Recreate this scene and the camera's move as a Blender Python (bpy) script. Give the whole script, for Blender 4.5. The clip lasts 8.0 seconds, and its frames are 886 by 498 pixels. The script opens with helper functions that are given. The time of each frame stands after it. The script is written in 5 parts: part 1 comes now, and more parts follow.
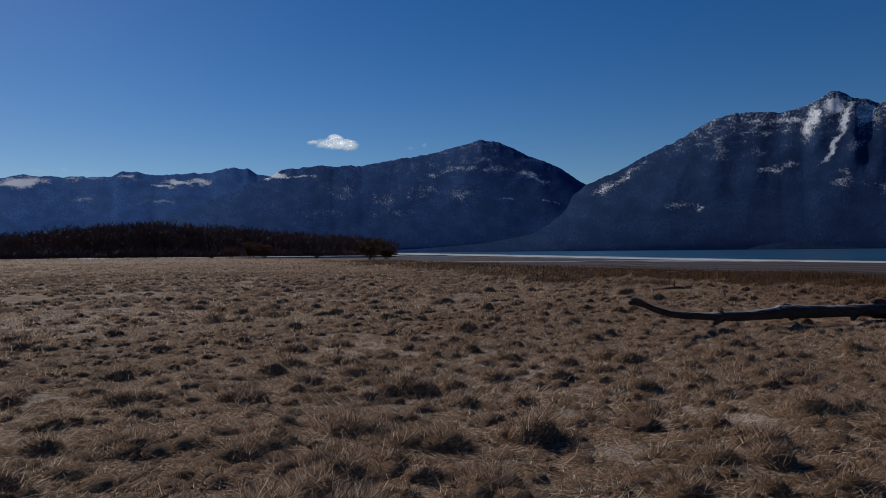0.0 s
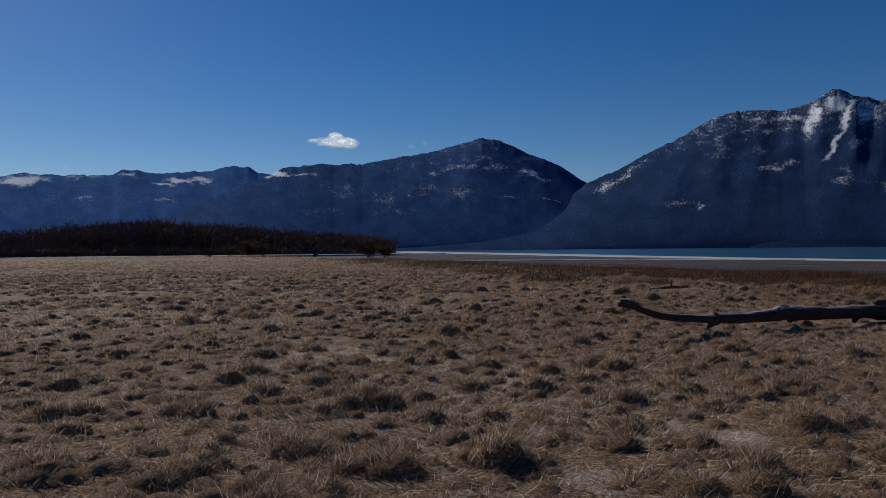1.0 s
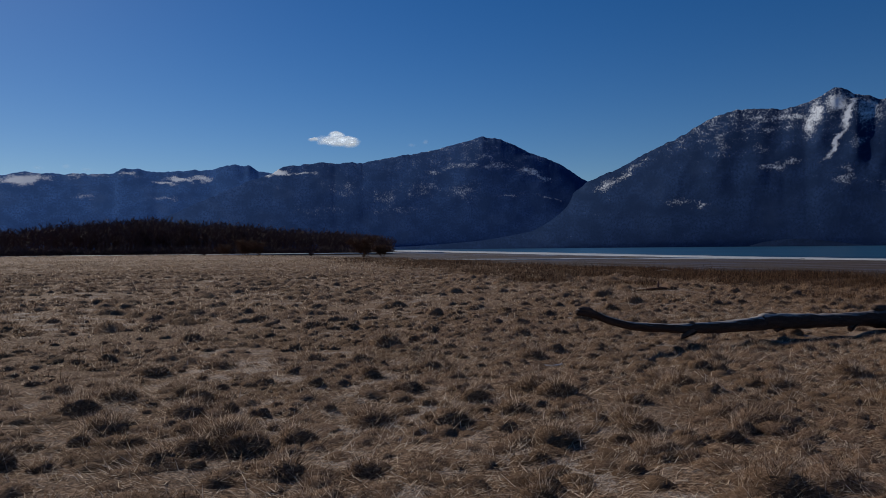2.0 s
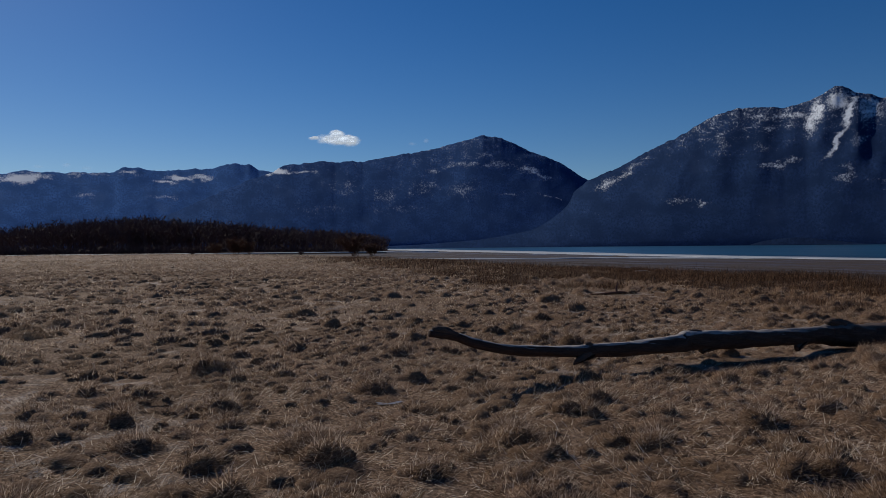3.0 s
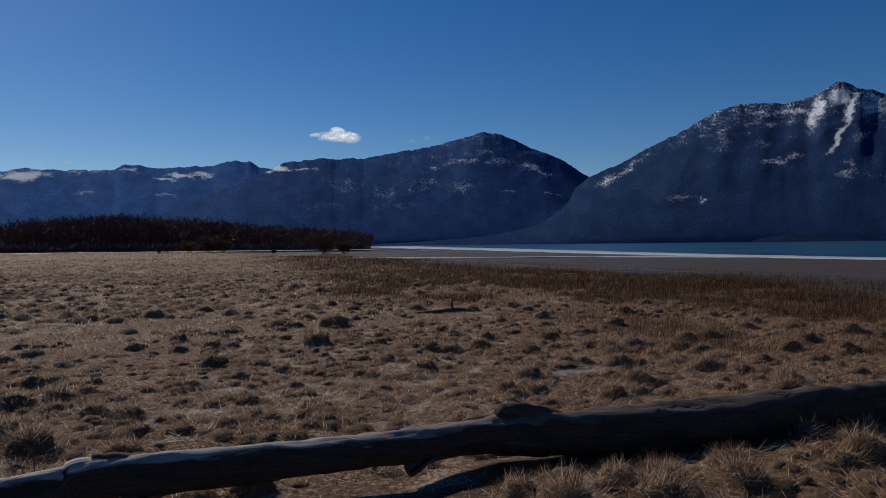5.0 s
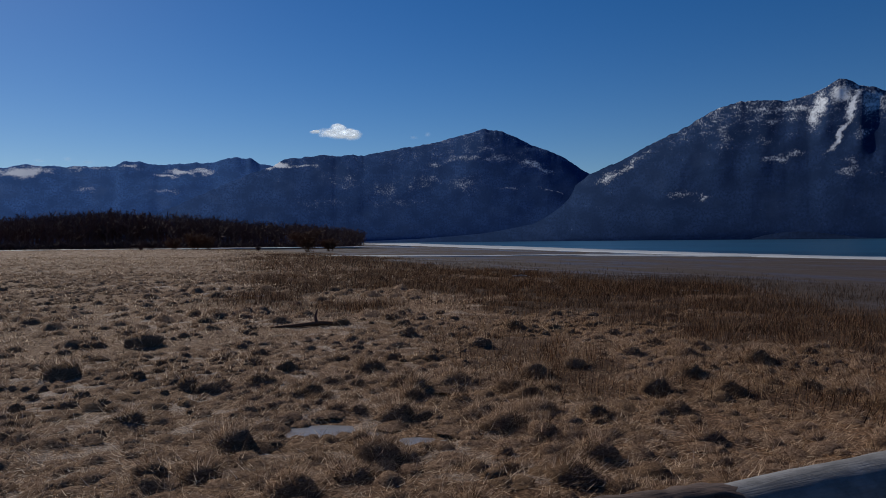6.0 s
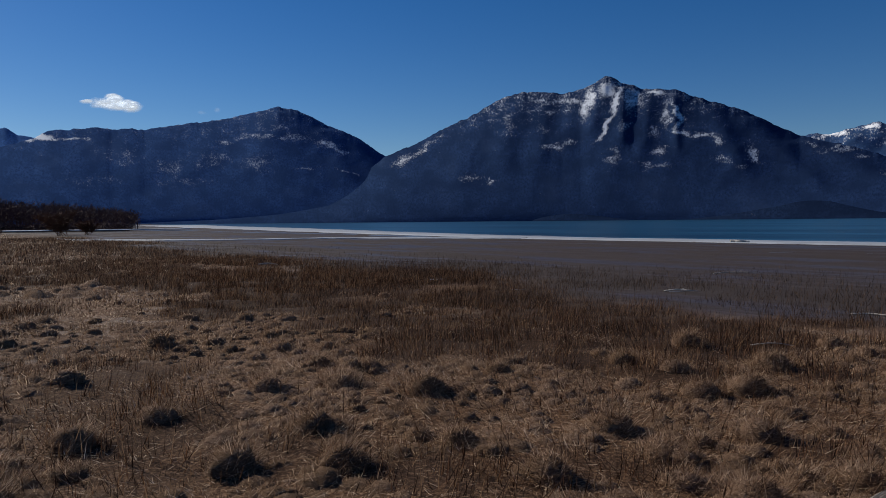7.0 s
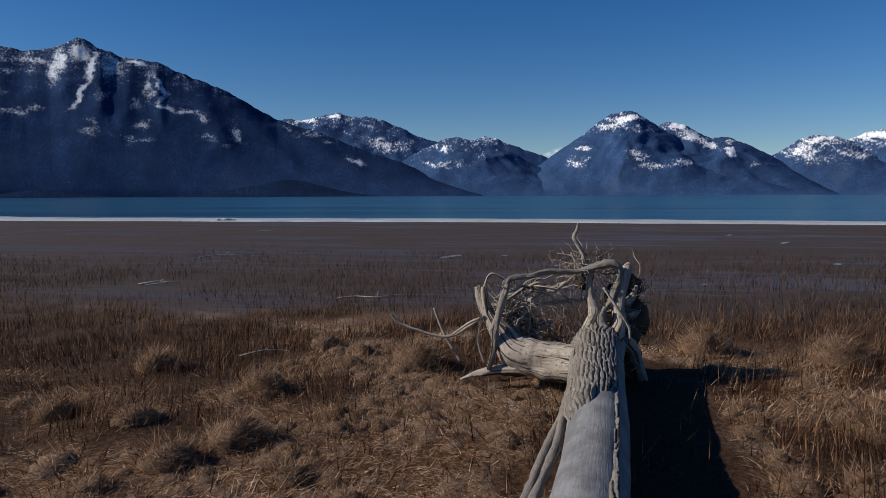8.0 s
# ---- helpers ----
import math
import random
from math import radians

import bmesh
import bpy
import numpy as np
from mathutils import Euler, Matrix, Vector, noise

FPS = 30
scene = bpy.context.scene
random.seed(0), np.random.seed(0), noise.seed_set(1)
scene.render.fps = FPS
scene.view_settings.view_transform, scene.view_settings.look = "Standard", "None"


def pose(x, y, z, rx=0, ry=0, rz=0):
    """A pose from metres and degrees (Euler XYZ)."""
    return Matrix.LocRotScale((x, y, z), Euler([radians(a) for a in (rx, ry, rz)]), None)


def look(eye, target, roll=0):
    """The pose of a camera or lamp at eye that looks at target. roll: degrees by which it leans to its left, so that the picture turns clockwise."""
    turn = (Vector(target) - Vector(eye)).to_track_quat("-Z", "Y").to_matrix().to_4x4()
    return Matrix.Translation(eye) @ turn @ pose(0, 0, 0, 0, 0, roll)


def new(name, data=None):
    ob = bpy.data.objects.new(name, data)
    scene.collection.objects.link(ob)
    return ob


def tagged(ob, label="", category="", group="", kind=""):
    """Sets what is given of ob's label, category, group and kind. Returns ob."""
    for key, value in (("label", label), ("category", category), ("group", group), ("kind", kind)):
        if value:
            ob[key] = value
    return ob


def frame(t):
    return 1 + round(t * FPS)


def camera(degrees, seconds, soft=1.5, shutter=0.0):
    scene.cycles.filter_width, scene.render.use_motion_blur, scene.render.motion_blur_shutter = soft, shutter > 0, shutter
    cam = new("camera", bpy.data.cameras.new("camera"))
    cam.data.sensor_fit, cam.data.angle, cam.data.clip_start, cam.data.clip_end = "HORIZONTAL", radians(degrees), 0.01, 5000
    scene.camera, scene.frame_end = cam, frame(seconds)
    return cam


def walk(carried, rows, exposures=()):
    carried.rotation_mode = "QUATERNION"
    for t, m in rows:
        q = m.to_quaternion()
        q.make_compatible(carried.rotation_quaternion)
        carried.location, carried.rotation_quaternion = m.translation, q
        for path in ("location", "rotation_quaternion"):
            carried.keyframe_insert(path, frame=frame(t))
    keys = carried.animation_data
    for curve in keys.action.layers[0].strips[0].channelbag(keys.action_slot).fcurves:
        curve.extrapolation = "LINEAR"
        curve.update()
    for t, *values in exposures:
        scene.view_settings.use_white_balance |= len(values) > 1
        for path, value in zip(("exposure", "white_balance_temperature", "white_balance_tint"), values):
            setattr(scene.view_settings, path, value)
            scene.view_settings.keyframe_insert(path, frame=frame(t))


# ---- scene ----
cam = camera(64.6, 8.0, 0.85)
PATH = [
    (0, (0.906, 0.496, 1.803), (0.909, 2.496, 1.81), -0.5),
    (0.5, (1.115, 0.751, 1.806), (1.116, 2.751, 1.811), -0.5),
    (1, (1.317, 1.219, 1.814), (1.318, 3.219, 1.816), -0.5),
    (2.5, (3.486, 4.17, 1.831), (3.483, 6.17, 1.828), -0.5),
    (3, (4.821, 5.477, 1.857), (4.817, 7.477, 1.852), -0.5),
    (3.5, (6.328, 6.809, 1.875), (6.322, 8.809, 1.868), -0.5),
    (4, (7.932, 8.359, 1.917), (7.925, 10.359, 1.908), -0.5),
    (4.5, (9.474, 9.914, 1.963), (9.466, 11.914, 1.951), -0.6),
    (6, (14.509, 14.664, 2.082), (14.496, 16.664, 2.06), -0.5),
    (6.5, (16.034, 16.228, 2.154), (16.229, 18.218, 2.109), -0.5),
    (7, (17.414, 17.857, 2.186), (17.967, 19.777, 2.106), -0.5),
    (7.5, (18.634, 19.288, 2.215), (19.704, 20.974, 2.098), -0.4),
    (8, (19.374, 20.147, 2.23), (21.03, 21.258, 2.077), -0.2),
]
EXPOSURES = [(0.0, -0.5), (4.5, -0.45), (6.5, -0.32), (7.2, -0.18), (8.0, -0.02)]
SKY_STRENGTH, SKY_SATURATION, SKY_HUE, SUN_STRENGTH = 0.076, 1.32, 0.509, 4.9
walk(cam, [(t, look(eye, target, roll)) for t, eye, target, roll in PATH], EXPOSURES)

# ---- world and sun ----
SUN_LEFT, SUN_UP = 40.0, 32.0          # degrees left of +y, degrees above the lake
world = bpy.data.worlds.new("sky")
scene.world = world
world.use_nodes = True
wn = world.node_tree.nodes
sky = wn.new("ShaderNodeTexSky")
sky.sky_type = "NISHITA"
sky.sun_disc = False
sky.sun_elevation = radians(SUN_UP)
sky.sun_rotation = radians(-SUN_LEFT)
sky.altitude = 1050
sky.air_density, sky.dust_density, sky.ozone_density = 1.0, 0.22, 4.0
deep = wn.new("ShaderNodeHueSaturation")
deep.inputs["Hue"].default_value, deep.inputs["Saturation"].default_value = SKY_HUE, SKY_SATURATION
world.node_tree.links.new(sky.outputs[0], deep.inputs["Color"])
world.node_tree.links.new(deep.outputs[0], wn["Background"].inputs[0])
wn["Background"].inputs[1].default_value = SKY_STRENGTH
sun_data = bpy.data.lights.new("sun", "SUN")
sun_data.energy, sun_data.angle, sun_data.color = SUN_STRENGTH, radians(0.53), (1.0, 0.93, 0.82)
sun_way = Vector((-math.sin(radians(SUN_LEFT)) * math.cos(radians(SUN_UP)), math.cos(radians(SUN_LEFT)) * math.cos(radians(SUN_UP)), math.sin(radians(SUN_UP))))
sun = new("sun", sun_data)
sun.matrix_world = look(sun_way * 60, (0, 0, 0))

rng = np.random.default_rng(7)


# ---- materials ----
class Nodes:
    """Short hand for building one node material."""

    def __init__(self, name):
        self.mat = bpy.data.materials.new(name)
        self.mat.use_nodes = True
        self.t = self.mat.node_tree
        self.bsdf = self.t.nodes["Principled BSDF"]
        self.out = self.t.nodes["Material Output"]

    def add(self, kind):
        return self.t.nodes.new(kind)

    def link(self, a, b):
        self.t.links.new(a, b)

    def value(self, sock, v):
        if isinstance(v, bpy.types.NodeSocket):
            self.link(v, sock)
        else:
            sock.default_value = v

    def coords(self, scale=(1, 1, 1), uv=False, turn=(0, 0, 0)):
        if uv:
            src = self.add("ShaderNodeUVMap").outputs[0]
        else:
            src = self.add("ShaderNodeTexCoord").outputs["Object"]
        m = self.add("ShaderNodeMapping")
        m.inputs["Scale"].default_value = scale
        m.inputs["Rotation"].default_value = turn
        self.link(src, m.inputs[0])
        return m.outputs[0]

    def along(self, degrees, factor):
        """Places stretched by a factor along a compass line in the ground plane."""
        m = self.add("ShaderNodeMapping")
        m.vector_type = "TEXTURE"
        m.inputs["Rotation"].default_value = (0, 0, radians(degrees))
        m.inputs["Scale"].default_value = (factor, 1, 1)
        self.link(self.add("ShaderNodeTexCoord").outputs["Object"], m.inputs[0])
        return m.outputs[0]

    def noise(self, co, scale, detail=4, rough=0.55, warp=0.0):
        n = self.add("ShaderNodeTexNoise")
        self.link(co, n.inputs["Vector"])
        n.inputs["Scale"].default_value = scale
        n.inputs["Detail"].default_value = detail
        n.inputs["Roughness"].default_value = rough
        n.inputs["Distortion"].default_value = warp
        return n.outputs[0]

    def ramp(self, fac, *stops):
        n = self.add("ShaderNodeValToRGB")
        self.link(fac, n.inputs[0])
        els = n.color_ramp.elements
        while len(els) < len(stops):
            els.new(0.5)
        for e, (p, c) in zip(els, stops):
            e.position = p
            e.color = (*c, 1) if len(c) == 3 else c
        return n.outputs[0]

    def mix(self, fac, a, b, mode="MIX"):
        n = self.add("ShaderNodeMix")
        n.data_type, n.blend_type = "RGBA", mode
        self.value(n.inputs[0], fac)
        for s, v in ((n.inputs[6], a), (n.inputs[7], b)):
            self.value(s, v if isinstance(v, bpy.types.NodeSocket) else (*v, 1))
        return n.outputs[2]

    def math(self, op, a, b=0.0, c=0.0):
        n = self.add("ShaderNodeMath")
        n.operation = op
        for s, v in zip(n.inputs, (a, b, c)):
            self.value(s, v)
        return n.outputs[0]

    def step(self, v, lo, hi):
        n = self.add("ShaderNodeMapRange")
        n.interpolation_type = "SMOOTHSTEP"
        self.value(n.inputs[0], v)
        n.inputs[1].default_value, n.inputs[2].default_value = lo, hi
        return n.outputs[0]

    def attr(self, name):
        n = self.add("ShaderNodeAttribute")
        n.attribute_name = name
        return n.outputs["Fac"]

    def marsh_warmth(self, col):
        """Dead growth turns rustier towards the marsh side of the meadow."""
        place = self.add("ShaderNodeSeparateXYZ")
        self.link(self.add("ShaderNodeTexCoord").outputs["Object"], place.inputs[0])
        return self.mix(self.step(place.outputs["X"], 8.0, 20.0), col, self.mix(1.0, col, (0.93, 0.83, 0.73), "MULTIPLY"))

    def bump(self, height, strength, distance):
        n = self.add("ShaderNodeBump")
        self.link(height, n.inputs["Height"])
        n.inputs["Strength"].default_value = strength
        n.inputs["Distance"].default_value = distance
        self.link(n.outputs[0], self.bsdf.inputs["Normal"])
        return n.outputs[0]

    def set(self, colour=None, rough=None, spec=None):
        if colour is not None:
            self.value(self.bsdf.inputs["Base Color"], colour if isinstance(colour, bpy.types.NodeSocket) else (*colour, 1))
        if rough is not None:
            self.value(self.bsdf.inputs["Roughness"], rough)
        if spec is not None:
            self.bsdf.inputs["Specular IOR Level"].default_value = spec
        return self.mat


def ground_material():
    n = Nodes("meadow_soil_and_mud")
    co = n.coords()
    fine, mid, big = n.noise(co, 22, 7, 0.75, 0.5), n.noise(co, 1.6, 5), n.noise(co, 0.22, 4)
    thatch = n.ramp(fine, (0.36, (0.03, 0.017, 0.010)), (0.5, (0.15, 0.09, 0.055)), (0.66, (0.54, 0.375, 0.25)))
    warm = n.mix(n.step(big, 0.4, 0.65), thatch, (0.09, 0.05, 0.028))
    thatch = n.mix(0.35, thatch, warm)
    frost = n.math("MULTIPLY", n.step(mid, 0.48, 0.62), n.step(n.noise(co, 0.13, 3), 0.42, 0.58))
    flecks = n.step(n.noise(co, 60, 6, 0.8), 0.44, 0.62)
    thatch = n.mix(n.math("MULTIPLY", n.math("MULTIPLY", frost, flecks), 0.75), thatch, (0.66, 0.62, 0.58))
    thatch = n.marsh_warmth(thatch)
    streak = n.math("ADD", n.math("MULTIPLY", n.noise(n.along(114, 4), 0.3, 7, 0.68), 0.7), n.math("MULTIPLY", n.noise(co, 0.09, 4, 0.6), 0.3))
    mud = n.ramp(streak, (0.3, (0.042, 0.032, 0.029)), (0.55, (0.066, 0.052, 0.049)), (0.75, (0.095, 0.078, 0.074)))
    mud = n.mix(n.step(fine, 0.35, 0.7), mud, (0.055, 0.040, 0.034))
    m = n.attr("mud")
    # dark soil under reeds, and as painted shadow along the log
    red = n.attr("reed")
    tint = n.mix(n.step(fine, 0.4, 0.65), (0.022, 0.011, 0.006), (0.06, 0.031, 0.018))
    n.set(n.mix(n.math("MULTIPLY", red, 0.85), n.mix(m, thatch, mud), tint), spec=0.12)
    wet = n.math("MULTIPLY", n.math("MULTIPLY", m, n.math("SUBTRACT", 1.0, red)), n.step(streak, 0.44, 0.58))
    n.value(n.bsdf.inputs["Roughness"], n.math("SUBTRACT", 0.95, n.math("MULTIPLY", wet, 0.5)))
    n.bump(n.math("MULTIPLY", n.math("ADD", fine, mid), n.math("SUBTRACT", 1.0, n.math("MULTIPLY", wet, 0.97))), 0.7, 0.05)
    return n.mat


def blade_material(name, stops, through_light):
    n = Nodes(name)
    r = n.add("ShaderNodeNewGeometry").outputs["Random Per Island"]
    patch = n.noise(n.coords(), 0.35, 3)
    clump = n.noise(n.coords(), 3.6, 4, 0.6)
    fac = n.math("ADD", n.math("ADD", n.math("SUBTRACT", n.math("MULTIPLY", r, 1.15), 0.17), n.math("MULTIPLY", patch, 0.3)), n.math("MULTIPLY", n.math("SUBTRACT", clump, 0.5), 1.5))
    col = n.marsh_warmth(n.ramp(fac, *stops))
    n.set(col, 0.75, 0.12)
    tr = n.add("ShaderNodeBsdfTranslucent")
    n.link(col, tr.inputs[0])
    mx = n.add("ShaderNodeMixShader")
    mx.inputs[0].default_value = through_light
    n.link(n.bsdf.outputs[0], mx.inputs[1])
    n.link(tr.outputs[0], mx.inputs[2])
    n.link(mx.outputs[0], n.out.inputs[0])
    return n.mat


def mountain_material(name, hazed_forest, hazed_rock, snow_tone, size=0.13, soft=0.65):
    n = Nodes(name)
    # tree and rock tones carry blue distance haze, painted into the base colour
    co = n.coords(uv=True)
    trees = n.noise(n.coords((1, 0.7, 1), uv=True), 0.11, 5, 0.7)
    stand = n.noise(co, 0.012, 6, 0.6)
    wood = n.mix(n.step(stand, 0.35, 0.68), tuple(c * 0.85 for c in hazed_forest), tuple(c * 1.3 for c in hazed_forest))
    wood = n.mix(n.step(trees, 0.42, 0.62), wood, tuple(c * 0.8 for c in hazed_forest))
    wood = n.mix(n.math("MULTIPLY", n.step(n.noise(co, 0.004, 6, 0.62), 0.5, 0.72), 0.5), wood, hazed_rock)
    # standing trees and cliffs break the snow into flecks
    grain = n.math("MULTIPLY", n.math("SUBTRACT", n.noise(n.coords((1.15, 0.7, 1), uv=True), size, 7, 0.8), 0.5), 4.2)
    patch = n.math("MULTIPLY", n.math("SUBTRACT", n.noise(co, 0.024, 5, 0.65), 0.5), 2.2)
    cover = n.step(n.math("ADD", n.math("SUBTRACT", n.math("MULTIPLY", n.attr("snow"), 1.35), 1.05), n.math("ADD", grain, patch)), 0.2 - soft, 0.2 + soft)
    n.set(n.mix(cover, wood, snow_tone), 1.0, 0.0)
    n.bump(n.math("ADD", trees, stand), 0.25, 4.0)
    return n.mat


def water_material():
    n = Nodes("lake_water")
    co = n.along(116, 4)
    w = n.math("ADD", n.noise(co, 0.9, 4, 0.6), n.math("MULTIPLY", n.noise(co, 0.12, 3), 2.0))
    # light and dark of the ripples is painted into the water's colour
    painted_streaks = n.noise(n.along(116, 14), 0.05, 6, 0.7)
    painted_ripple = n.noise(n.along(116, 22), 0.22, 4, 0.6)
    painted_streaks = n.math("ADD", n.math("MULTIPLY", painted_streaks, 0.6), n.math("MULTIPLY", painted_ripple, 0.4))
    n.set(n.mix(n.step(painted_streaks, 0.42, 0.58), (0.002, 0.013, 0.024), (0.016, 0.079, 0.140)), 0.3, 0.4)
    n.bsdf.inputs["IOR"].default_value = 1.33
    n.bump(w, 0.03, 0.5)
    return n.mat


def ice_material(name, tone, rough, dirt):
    n = Nodes(name)
    co = n.coords()
    a, b = n.noise(co, 0.25, 5, 0.6), n.noise(co, 3.0, 5, 0.65)
    col = n.mix(n.step(a, 0.35, 0.7), tone, tuple(c * 0.72 for c in tone))
    col = n.mix(n.math("MULTIPLY", n.step(b, 0.52, 0.7), dirt), col, (0.16, 0.12, 0.09))
    n.set(col, rough, 0.4)
    n.bump(b, 0.5 if rough > 0.2 else 0.12, 0.02)
    return n.mat


def wood_material(name, pale, mid, dark, along=0.35, bare=None, split=0.60, speckle=0.55, relief=0.9, lines=1.0):
    n = Nodes(name)
    grain = n.noise(n.coords((1.0, 0.06, 1.0), uv=True), 55, 6, 0.65, 0.4)
    blotch = n.noise(n.coords((1.0, along, 1.0), uv=True), 5.5, 5, 0.6)
    crack = n.noise(n.coords((1.0, 0.03, 1.0), uv=True), 30, 3, 0.5, 0.8)
    col = n.mix(lines, n.mix(n.step(blotch, 0.35, 0.65), pale, mid), n.ramp(grain, (0.3, mid), (0.7, pale)))
    col = n.mix(n.math("MULTIPLY", n.step(blotch, 0.42, 0.65), 0.8), col, mid)
    speck = n.noise(n.coords((1.0, 0.45, 1.0), uv=True), 38, 6, 0.75)
    col = n.mix(n.math("MULTIPLY", n.step(speck, 0.52, 0.66), speckle), col, dark)
    col = n.mix(n.step(crack, split, split + 0.08), col, dark)
    # bare: peeled pale wood on upward faces, also painting the sun's rim light
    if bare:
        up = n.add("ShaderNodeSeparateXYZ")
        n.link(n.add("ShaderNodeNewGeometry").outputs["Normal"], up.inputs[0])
        top_light = n.math("ADD", up.outputs["Z"], n.math("MULTIPLY", blotch, 0.7))
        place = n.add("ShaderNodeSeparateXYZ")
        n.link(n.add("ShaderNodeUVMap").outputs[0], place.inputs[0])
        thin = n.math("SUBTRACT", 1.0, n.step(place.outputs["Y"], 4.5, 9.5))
        col = n.mix(n.math("MULTIPLY", n.step(top_light, 0.98, 1.14), n.math("ADD", n.math("MULTIPLY", thin, 0.8), 0.1)), col, n.mix(grain, bare, tuple(c * 0.6 for c in bare)))
    n.set(col, 0.88, 0.12)
    n.bump(n.math("SUBTRACT", grain, n.math("MULTIPLY", n.step(crack, split + 0.02, split + 0.1), 1.2)), relief, 0.016)
    return n.mat


def plain_material(name, a, b, scale, rough=0.85):
    n = Nodes(name)
    n.set(n.mix(n.noise(n.coords(), scale, 5), a, b), rough, 0.2)
    return n.mat


def thatch_material():
    n = Nodes("matted_dead_thatch")
    co = n.coords()
    strand = n.noise(n.coords((0.5, 0.5, 1.6)), 60, 5, 0.7, 0.6)
    patch = n.noise(co, 0.4, 4)
    col = n.ramp(strand, (0.32, (0.075, 0.041, 0.025)), (0.5, (0.21, 0.13, 0.084)), (0.70, (0.42, 0.288, 0.2)))
    col = n.mix(n.step(patch, 0.42, 0.62), col, n.mix(0.5, col, (0.12, 0.07, 0.034)))
    n.set(col, 0.95, 0.1)
    n.bump(strand, 1.0, 0.04)
    return n.mat


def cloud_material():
    n = Nodes("glowing_cloud_vapour")
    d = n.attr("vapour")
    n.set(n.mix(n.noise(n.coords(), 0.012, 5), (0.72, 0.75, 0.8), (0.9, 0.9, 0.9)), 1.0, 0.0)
    # emission stands in for the sunlight scattered by the cloud
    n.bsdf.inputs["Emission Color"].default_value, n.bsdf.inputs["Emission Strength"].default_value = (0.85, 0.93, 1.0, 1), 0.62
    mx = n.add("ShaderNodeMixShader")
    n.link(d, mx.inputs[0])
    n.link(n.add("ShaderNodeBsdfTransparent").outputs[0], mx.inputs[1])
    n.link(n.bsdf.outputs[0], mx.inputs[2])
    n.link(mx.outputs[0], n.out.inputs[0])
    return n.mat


SOIL = ground_material()
THATCH = thatch_material()
STRAW = blade_material("dead_straw_grass", ((0.08, (0.043, 0.0239, 0.0148)), (0.42, (0.172, 0.106, 0.07)), (0.72, (0.32, 0.223, 0.151)), (1.0, (0.764, 0.622, 0.477))), 0.43)
WOOL = blade_material("brown_tussock_wool", ((0.08, (0.043, 0.0239, 0.0148)), (0.42, (0.162, 0.0975, 0.0636)), (0.72, (0.291, 0.198, 0.136)), (1.0, (0.697, 0.557, 0.435))), 0.43)
BLOND = blade_material("matted_blond_straw", ((0.1, (0.267, 0.179, 0.111)), (0.5, (0.535, 0.398, 0.276)), (0.9, (0.879, 0.766, 0.636))), 0.35)
RUST = blade_material("rust_brown_reeds", ((0.1, (0.016, 0.008, 0.006)), (0.5, (0.042, 0.021, 0.013)), (0.85, (0.17, 0.088, 0.05)), (1.0, (0.34, 0.23, 0.145))), 0.25)
STUB = blade_material("grey_brown_stubble", ((0.1, (0.022, 0.013, 0.009)), (0.6, (0.06, 0.036, 0.024)), (1.0, (0.16, 0.11, 0.075))), 0.2)
# slope colours include painted haze by distance; the dark ones also backlit shade
HILL = mountain_material("hazy_forest_slopes", (0.030, 0.064, 0.160), (0.045, 0.08, 0.17), (0.62, 0.66, 0.72))
HILL_DARK = mountain_material("hazy_shaded_forest_slopes", (0.018, 0.037, 0.092), (0.03, 0.052, 0.11), (0.62, 0.66, 0.72))
HILL_NEAR = mountain_material("hazy_wooded_foothills", (0.011, 0.022, 0.054), (0.014, 0.025, 0.058), (0.5, 0.5, 0.5))
HILL_FAR = mountain_material("far_hazy_forest_slopes", (0.055, 0.122, 0.29), (0.085, 0.15, 0.30), (0.72, 0.75, 0.8))
HILL_SNOWY = mountain_material("hazy_snow_dusted_slopes", (0.032, 0.066, 0.15), (0.06, 0.095, 0.17), (0.84, 0.86, 0.89), 0.075, 0.42)
WATER = water_material()
ICE = ice_material("shore_ice_and_snow", (0.37, 0.40, 0.44), 0.7, 0.6)
GREY_ICE = ice_material("thin_grey_ice", (0.16, 0.17, 0.19), 0.3, 0.5)
PUDDLE = ice_material("frozen_puddle", (0.20, 0.20, 0.21), 0.3, 1.0)
SILVER = wood_material("silver_weathered_wood", (0.23, 0.23, 0.238), (0.135, 0.134, 0.137), (0.09, 0.08, 0.074), along=0.5, split=0.70, speckle=0.4, relief=0.4, lines=0.35)
ROOT = wood_material("bleached_root_wood", (0.49, 0.435, 0.38), (0.27, 0.225, 0.185), (0.055, 0.04, 0.03), split=0.56, speckle=0.85)
# the bare tone holds the painted rim light along the log's top
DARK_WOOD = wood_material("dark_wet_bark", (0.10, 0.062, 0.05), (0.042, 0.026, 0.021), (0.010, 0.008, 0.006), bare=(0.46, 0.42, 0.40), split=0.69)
KNOT = wood_material("dark_knotted_wood", (0.13, 0.085, 0.068), (0.06, 0.04, 0.032), (0.010, 0.008, 0.006))
BARK = wood_material("furrowed_grey_bark", (0.27, 0.245, 0.22), (0.17, 0.148, 0.128), (0.035, 0.027, 0.02))
TANGLE = wood_material("dull_root_tangle", (0.44, 0.375, 0.31), (0.19, 0.15, 0.12), (0.05, 0.04, 0.03))
BLEACHED = wood_material("bleached_driftwood", (0.52, 0.49, 0.45), (0.36, 0.33, 0.30), (0.12, 0.10, 0.08))
TWIG = plain_material("bare_dark_twigs", (0.07, 0.036, 0.036), (0.11, 0.058, 0.053), 0.3)
